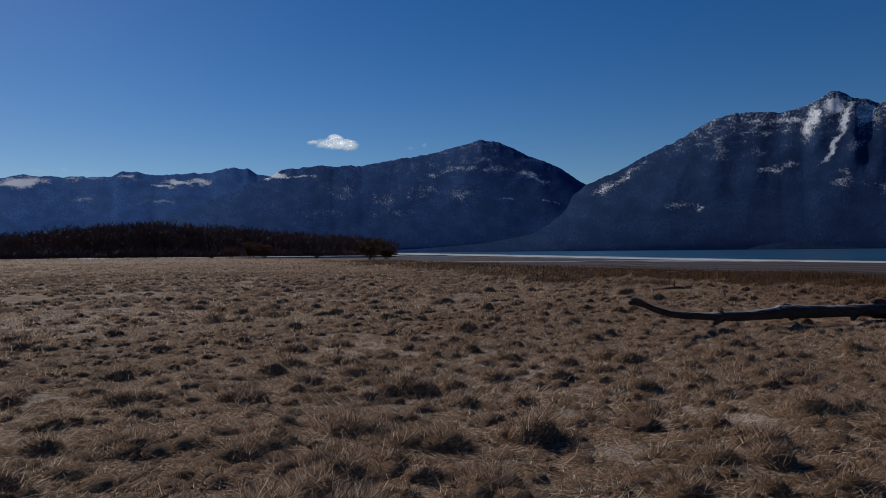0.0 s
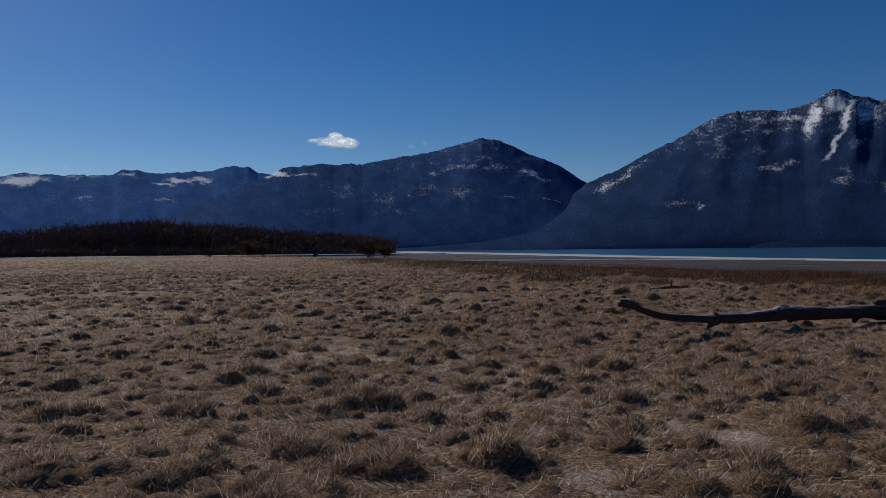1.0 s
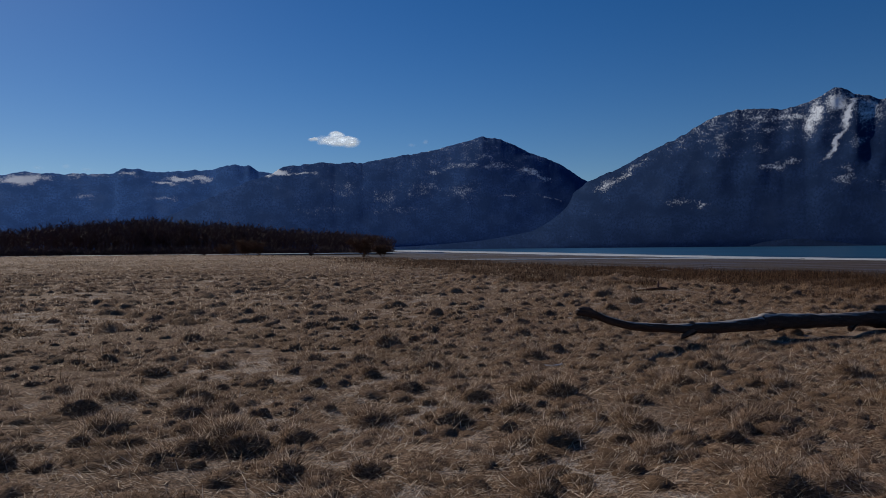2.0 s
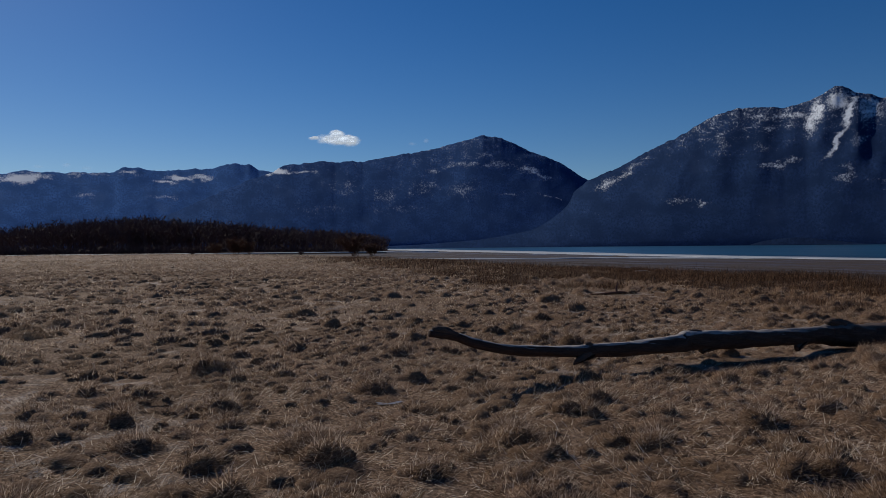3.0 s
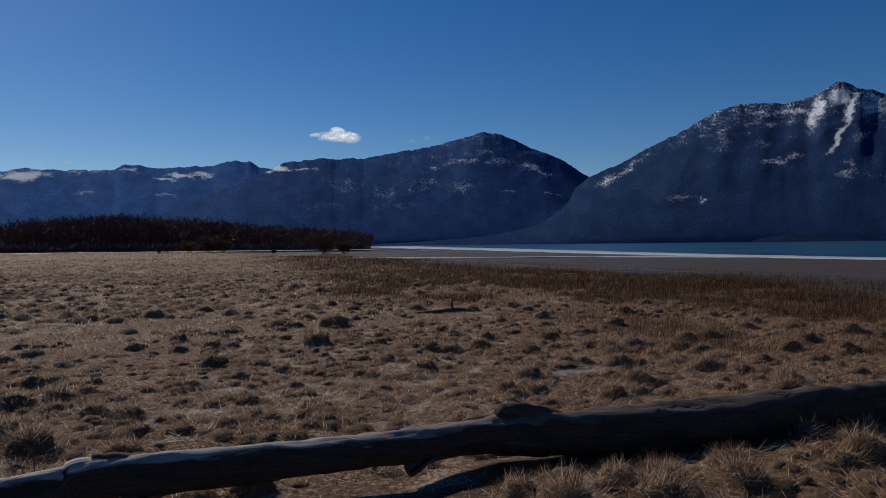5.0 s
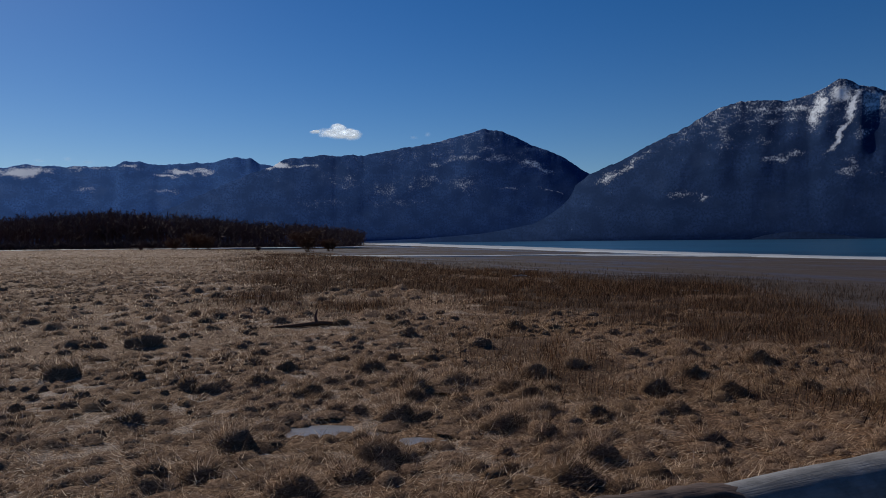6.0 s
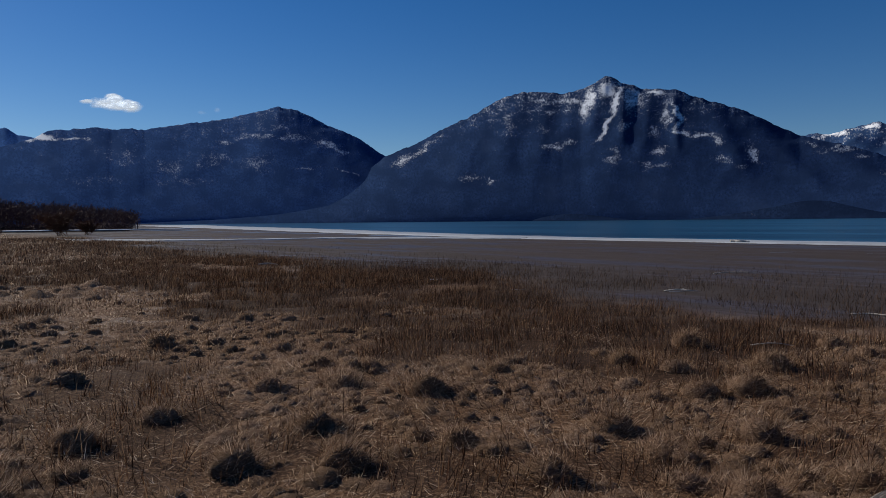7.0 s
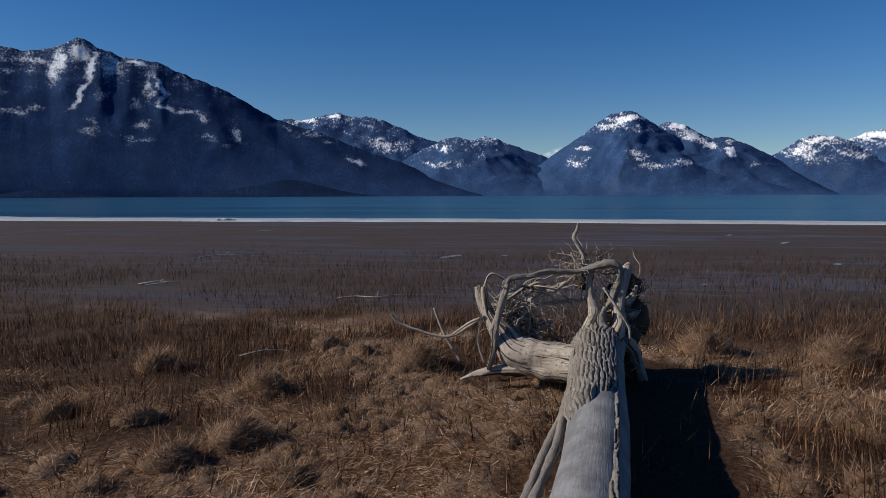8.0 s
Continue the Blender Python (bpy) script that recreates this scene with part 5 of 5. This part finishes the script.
# ---- loose driftwood on the mud ----
def driftwood(x, y, length, turn, radius, seed, label, arch=0.05):
    r = np.random.default_rng(seed)
    z = float(soil(np.array([x]), np.array([y]))[0])
    ob = thing("driftwood_branch", (x, y, z), label, "driftwood", "driftwood on the mud")
    c, s = math.cos(radians(turn)), math.sin(radians(turn))
    rows = []
    for k, u in enumerate(np.linspace(-0.5, 0.5, 5)):
        w = r.normal(0, 0.05) * length
        rows.append((x + u * length * c - w * s, y + u * length * s + w * c, z + radius * 0.7 + arch * (1 - 4 * u * u), radius * (1 - 0.6 * (u + 0.5))))
    limb("branch", rows, BLEACHED, 5, 8, 0.15, seed, "", ob)
    p = np.array(rows[2][:3])
    e = p + np.array([r.normal(0, 0.2), r.normal(0, 0.2), 0.12]) * length * 0.5
    limb("side_twig", [(*p, radius * 0.5), (*((p + e) / 2), radius * 0.35), (*e, radius * 0.15)], BLEACHED, 4, 6, 0.15, seed + 1, "", ob)


driftwood(36.5, 41.4, 2.0, -20, 0.02, 1, "bleached driftwood branch lying on wet mud")
driftwood(30.2, 36.2, 1.0, -30, 0.024, 2, "short bleached driftwood piece among reed stubble")
driftwood(18.7, 54.6, 1.0, -10, 0.06, 4, "pale driftwood piece at the edge of the reeds")
driftwood(26.0, 27.6, 0.7, -35, 0.014, 5, "thin pale stick lying in the grass")
driftwood(31.3, 30.0, 1.6, -35, 0.018, 6, "brown stick lying behind the root plate", 0.02)
driftwood(60.5, 71.0, 1.6, -50, 0.16, 9, "dark log stranded on the ice band")

stump = thing("marsh_stump", (11.3, 31.8, float(soil(np.array([11.3]), np.array([31.8]))[0])), "small dark snag with an upright spike in the grass", "stump")
z0 = stump.location.z
limb("snag", [(10.2, 31.6, z0 + 0.0, 0.03), (10.8, 31.7, z0 + 0.03, 0.045), (11.35, 31.8, z0 + 0.07, 0.06), (11.8, 31.9, z0 + 0.03, 0.04)], WILLOW, 5, 8, 0.3, 41, "", stump)
limb("spike", [(11.28, 31.8, z0 + 0.1, 0.045), (11.26, 31.8, z0 + 0.25, 0.035), (11.31, 31.8, z0 + 0.42, 0.015)], TWIG, 4, 6, 0.2, 42, "", stump)


# ---- grass, reeds and stubble ----
def blades(base, out_x, out_y, height, width, droop, two=True):
    """Bent blades: base places, horizontal reach, height, width and droop as arrays."""
    n = len(base)
    side = np.column_stack([-out_y, out_x, np.zeros(n)]) + np.column_stack([rng.normal(0, 0.4, n), rng.normal(0, 0.4, n), np.zeros(n)]) * 0.2 + 1e-4
    turn = rng.uniform(-0.9, 0.9, n)
    c, s = np.cos(turn), np.sin(turn)
    side = np.column_stack([side[:, 0] * c - side[:, 1] * s, side[:, 0] * s + side[:, 1] * c, np.zeros(n)])
    side /= np.linalg.norm(side, axis=1, keepdims=True) + 1e-9
    side *= (width * 0.5)[:, None]
    tip = base + np.column_stack([out_x, out_y, height * (1 - droop)])
    if not two:
        v = np.empty((n, 3, 3))
        v[:, 0], v[:, 1], v[:, 2] = base - side, base + side, tip
        return v.reshape(-1, 3), np.arange(n * 3).reshape(n, 3)
    mid = base + np.column_stack([out_x * 0.42, out_y * 0.42, height * 0.72])
    v = np.empty((n, 4, 3))
    v[:, 0], v[:, 1], v[:, 2], v[:, 3] = base, mid - side, mid + side, tip
    t = np.array([[0, 2, 1], [1, 2, 3]])
    return v.reshape(-1, 3), (np.arange(n)[:, None, None] * 4 + t[None]).reshape(-1, 3)


def in_trunk(x, y):
    t = np.array(TRUNK)
    return (x > 5.5) & (x < 27.2) & (np.abs(y - np.interp(x, t[:, 0], t[:, 1])) < 0.22)


def tuft_blades(pos, rad, hgt, count, width, two, extra=0.0):
    """Blades of tussocks: a woolly fountain that rises from the heart and hangs over at the rim."""
    i = np.repeat(np.arange(len(pos)), count)
    n = len(i)
    a, d = rng.uniform(0, 2 * math.pi, n), np.sqrt(rng.uniform(0, 1, n))
    x, y = pos[i, 0] + np.cos(a) * d * rad[i] * 0.95, pos[i, 1] + np.sin(a) * d * rad[i] * 0.95
    ln = (0.045 + extra + hgt[i] * 0.5) * rng.uniform(0.35, 1.25, n)
    comb = rng.normal(0, 0.22, (len(pos), 2)) + (0.10, -0.06)
    lean_x = np.cos(a) * d * 0.85 + comb[i, 0] + rng.normal(0, 0.6, n)
    lean_y = np.sin(a) * d * 0.85 + comb[i, 1] + rng.normal(0, 0.6, n)
    up = 1 / np.sqrt(1 + lean_x ** 2 + lean_y ** 2)
    z = soil(x, y) + 0.56 * hgt[i] * (1 - d ** 3) - 0.025
    ok = ~in_trunk(x, y)
    w = rng.uniform(0.6, 1.3, n) * (width[i] if np.ndim(width) else width)
    return blades(np.column_stack([x, y, z])[ok], (ln * lean_x * up)[ok], (ln * lean_y * up)[ok], (ln * up)[ok], w[ok], np.clip(rng.uniform(-0.1, 0.7, n) + 0.35 * d, 0, 1.1)[ok], two)


def litter(pts, length, width, rise, two=False):
    """Dead blades lying matted in swirling swaths between the tussocks."""
    n = len(pts)
    swirl = 9.0 * fractal(pts[:, 0] * 0.5, pts[:, 1] * 0.5, 43, 3)
    a = swirl + rng.normal(0, 0.9, n)
    ln = length * rng.uniform(0.4, 1.5, n)
    z = soil(pts[:, 0], pts[:, 1]) + rng.uniform(-0.01, 0.025, n)
    return blades(np.column_stack([pts, z]), np.cos(a) * ln, np.sin(a) * ln, np.abs(rng.normal(rise, rise * 0.8, n)), width * rng.uniform(0.7, 1.4, n), rng.uniform(0, 0.9, n), two)


def hummocks(pos, rad, hgt, k=7, levels=((0.95, -0.5), (0.78, 0.2), (0.5, 0.44)), crown=0.54):
    """The solid matted hearts of the tussocks, as low rough domes."""
    n, m = len(pos), len(levels)
    a = np.linspace(0, 2 * math.pi, k, endpoint=False)[None] + rng.uniform(0, 6, n)[:, None]
    v = np.empty((n, m * k + 1, 3))
    z0 = soil(pos[:, 0], pos[:, 1])
    for j, (rr, hh) in enumerate(levels):
        w = rr * rad[:, None] * rng.uniform(0.75, 1.2, (n, k))
        v[:, j * k:(j + 1) * k, 0] = pos[:, :1] + np.cos(a) * w
        v[:, j * k:(j + 1) * k, 1] = pos[:, 1:] + np.sin(a) * w
        v[:, j * k:(j + 1) * k, 2] = z0[:, None] + hh * hgt[:, None] * rng.uniform(0.75, 1.25, (n, k))
    v[:, m * k, 0], v[:, m * k, 1], v[:, m * k, 2] = pos[:, 0], pos[:, 1], z0 + crown * hgt
    t = []
    for j in range(k):
        q = (j + 1) % k
        for r in range(m - 1):
            t += [(r * k + j, r * k + q, r * k + k + q), (r * k + j, r * k + k + q, r * k + k + j)]
        t.append(((m - 1) * k + j, (m - 1) * k + q, m * k))
    return v.reshape(-1, 3), (np.arange(n)[:, None, None] * (m * k + 1) + np.array(t)[None]).reshape(-1, 3)


dist, back = off_line(tuss), behind(tuss)
heart = ~in_trunk(tuss[:, 0], tuss[:, 1]) & (dist < 14) & ~back
LOW = ((1.3, -0.15), (0.72, 0.34))
low = ~in_trunk(tuss[:, 0], tuss[:, 1]) & (dist >= 14) & ~back
fh = np.vstack([scatter(-60, 30, 50, 90, 0.9), scatter(-60, -30, 12, 50, 0.9)])
fh = fh[(past_reeds(fh[:, 0], fh[:, 1]) < -1) & (np.abs(fh[:, 0] - 8) < (fh[:, 1] + 10) * 0.8) & (fractal(fh[:, 0] * 0.2, fh[:, 1] * 0.2, 61, 3) > 0.36)]
fhr = rng.uniform(0.12, 0.36, len(fh))
# small lumps that roughen all the ground between the tussocks
lump = np.vstack([scatter(-14, 40, 4, 42, 11), scatter(-34, 46, 4, 62, 3.5)])
lump_d = off_line(lump)
lump = lump[(past_reeds(lump[:, 0], lump[:, 1]) < 0) & (puddle_shape(lump[:, 0], lump[:, 1]) < rng.uniform(-0.1, 0.6, len(lump))) & ~in_trunk(lump[:, 0], lump[:, 1]) & ~behind(lump) & (lump_d < 26) & (reed_mask(lump[:, 0], lump[:, 1]) < 0.5) & (log_shade(lump[:, 0], lump[:, 1]) < 0.3)]
lump_r = rng.uniform(0.06, 0.17, len(lump))
lump_h = lump_r * rng.uniform(0.35, 1.05, len(lump))
bump = off_line(lump) < 12
v, t = join([hummocks(lump[bump], lump_r[bump], lump_h[bump], 5, LOW, 0.6), hummocks(tuss[heart], tuss_r[heart], tuss_h[heart]), hummocks(tuss[low], tuss_r[low] * 1.1, tuss_h[low], 5, LOW, 0.6), hummocks(fh, fhr, fhr * 0.55, 5, LOW, 0.6)])
tagged(new("grass_hummocks", mesh_from("grass_hummocks", v, t, THATCH, True)), "low matted hummocks of dead marsh grass", "hummocks", kind="stuff")
near = (dist < 8.0) & ~back
chunks = [tuft_blades(tuss[near], tuss_r[near], tuss_h[near], (80 + 9400 * tuss_r[near] ** 2).astype(int), 0.0056, False, 0.02)]
mid = (dist >= 8) & (dist < 20) & ~back
chunks.append(tuft_blades(tuss[mid], tuss_r[mid], tuss_h[mid], (30 + 2500 * tuss_r[mid] ** 2).astype(int), 0.0135, False))
far = (dist >= 20) & ~back
chunks.append(tuft_blades(tuss[far], tuss_r[far], tuss_h[far], (14 + 520 * tuss_r[far] ** 2).astype(int), 0.026, False))
chunks.append(tuft_blades(tuss[back], tuss_r[back], tuss_h[back], np.full(int(back.sum()), 8), 0.04, False))
v, t = join(chunks)
tagged(new("tussock_grass", mesh_from("tussock_grass", v, t, WOOL)), "round woolly tussocks of brown dead grass", "grass", kind="stuff")
chunks = []


def meadow_points(x0, x1, y0, y1, per, lo, hi):
    p = scatter(x0, x1, y0, y1, per)
    d = off_line(p)
    ok = (d >= lo) & (d < hi) & (past_reeds(p[:, 0], p[:, 1]) < 0.5) & (puddle_shape(p[:, 0], p[:, 1]) < rng.uniform(0.0, 0.5, len(p))) & ~in_trunk(p[:, 0], p[:, 1])
    ok &= ~behind(p + (0, 1)) & (log_shade(p[:, 0], p[:, 1]) < rng.uniform(0.1, 1.0, len(p)))
    ok &= fractal(p[:, 0] * 0.8, p[:, 1] * 0.8, 23, 3) > rng.uniform(0.05, 0.52, len(p))
    ok &= reed_mask(p[:, 0], p[:, 1]) < rng.uniform(0.2, 1.1, len(p))
    return p[ok]


# short wool on the lumps between the tussocks
lump_d = off_line(lump)
for lo, hi, count, wide in ((0, 7, 80, 0.0062), (7, 13, 34, 0.011), (13, 26, 10, 0.024)):
    w = (lump_d >= lo) & (lump_d < hi)
    wool = (count * (0.35 + 1.3 * fractal(lump[w, 0] * 0.6, lump[w, 1] * 0.6, 29, 3))).astype(int)
    chunks.append(tuft_blades(lump[w], lump_r[w] * 1.5, lump_h[w], wool, wide, False, 0.035))
chunks.append(litter(meadow_points(-8, 38, 2, 38, 240, 0, 7.0), 0.10, 0.0075, 0.035, False))
chunks.append(litter(meadow_points(-16, 42, 2, 42, 90, 7.0, 12), 0.12, 0.013, 0.04))
chunks.append(litter(meadow_points(-28, 46, 2, 60, 36, 12, 26), 0.15, 0.022, 0.05))
v, t = join(chunks)
tagged(new("meadow_grass", mesh_from("meadow_grass", v, t, STRAW)), "dead straw-coloured tussock grass, frosted and matted", "grass", kind="stuff")

v, t = litter(meadow_points(-8, 38, 2, 38, 420, 0, 7.5), 0.12, 0.0068, 0.05, False)
tagged(new("matted_straw", mesh_from("matted_straw", v, t, BLOND)), "long pale straw beaten flat in swaths over the meadow", "straw", kind="stuff")

# the meadow farther off: coarser clumps
fp = np.vstack([scatter(-75, 40, 30, 110, 1.6), scatter(-190, 10, 100, 225, 0.32)])
ok = (past_reeds(fp[:, 0], fp[:, 1]) < -1) & (off_line(fp) > 24) & (np.abs(fp[:, 0] - 8) < (fp[:, 1] + 10) * 0.8) & (fractal(fp[:, 0] * 0.2, fp[:, 1] * 0.2, 61, 3) > 0.30)
fp = fp[ok]
fr = rng.uniform(0.15, 0.34, len(fp)) * np.where(fp[:, 1] > 100, 1.5, 1.0)
v, t = tuft_blades(fp, fr, fr * rng.uniform(0.6, 1.0, len(fp)), rng.integers(9, 18, len(fp)), 0.035 + 0.0004 * fp[:, 1], False)
tagged(new("far_meadow_grass", mesh_from("far_meadow_grass", v, t, STRAW)), "distant dead tussock grass of the open meadow", "grass", kind="stuff")


def reeds(x0, x1, y0, y1, per, height, width, lo, hi, floor, two):
    p = scatter(x0, x1, y0, y1, per)
    m = np.maximum(reed_mask(p[:, 0], p[:, 1]), floor * smooth01(past_reeds(p[:, 0], p[:, 1]), -9, -3) * (past_reeds(p[:, 0], p[:, 1]) < 0.5))
    d = off_line(p)
    m = m * smooth01(fractal(p[:, 0] * 1.7, p[:, 1] * 1.7, 63, 3), 0.25, 0.55)
    ok = (rng.uniform(0, 1, len(p)) < m * (1 - 0.8 * log_shade(p[:, 0], p[:, 1]))) & (d >= lo) & (d < hi) & ~in_trunk(p[:, 0], p[:, 1])
    p = p[ok]
    n = len(p)
    tuft = fractal(p[:, 0] * 1.7, p[:, 1] * 1.7, 63, 3)
    h = height * rng.uniform(0.35, 1.2, n) * (0.35 + 1.3 * tuft)
    a = rng.uniform(0, 2 * math.pi, n) * 0.5 + 9.0 * fractal(p[:, 0] * 0.7, p[:, 1] * 0.7, 44, 3)
    ln = h * np.abs(rng.normal(0.2, 0.4, n))
    z = soil(p[:, 0], p[:, 1]) - 0.02
    return blades(np.column_stack([p, z]), np.cos(a) * ln, np.sin(a) * ln, h, width * rng.uniform(0.7, 1.3, n), rng.uniform(0, 0.5, n), two)


v, t = join([reeds(14, 42, 14, 48, 380, 0.30, 0.0095, 0, 15, 0.16, False), reeds(0, 46, 20, 75, 300, 0.36, 0.015, 15, 40, 0.12, False), reeds(-30, 30, 60, 140, 45, 0.45, 0.032, 40, 200, 0.2, False)])
rp = meadow_points(19, 36, 12, 36, 260, 0, 15)
rp = rp[rng.uniform(0, 1, len(rp)) < smooth01(fractal(rp[:, 0] * 0.5, rp[:, 1] * 0.5, 85, 3), 0.35, 0.6)]
v, t = join([(v, t), litter(rp, 0.12, 0.008, 0.14)])
tagged(new("rust_reeds", mesh_from("rust_reeds", v, t, RUST)), "rust-brown dead reeds standing at the marsh edge", "reeds", kind="stuff")


def stubble(x0, x1, y0, y1, per, width):
    p = scatter(x0, x1, y0, y1, per)
    q = past_reeds(p[:, 0], p[:, 1])
    m = smooth01(q, -1.5, 1) * (1 - smooth01(q, 5, 15)) * smooth01(fractal(p[:, 0] * 0.22, p[:, 1] * 0.22, 71, 4), 0.22, 0.5) * (0.3 + 0.7 * smooth01(fractal(p[:, 0] * 1.3, p[:, 1] * 1.3, 73, 3), 0.3, 0.6))
    p = p[(rng.uniform(0, 1, len(p)) < m)]
    n = len(p)
    h = rng.uniform(0.08, 0.36, n)
    a = rng.uniform(0, 2 * math.pi, n)
    ln = h * np.abs(rng.normal(0.1, 0.4, n))
    z = soil(p[:, 0], p[:, 1]) - 0.02
    return blades(np.column_stack([p, z]), np.cos(a) * ln, np.sin(a) * ln, h, width * rng.uniform(0.7, 1.3, n), rng.uniform(0, 0.3, n), False)


v, t = join([stubble(20, 56, 5, 55, 105, 0.012), stubble(-5, 50, 50, 100, 10, 0.025)])
tagged(new("reed_stubble", mesh_from("reed_stubble", v, t, STUB)), "thin broken reed stubble standing in brown mud", "stubble", kind="stuff")
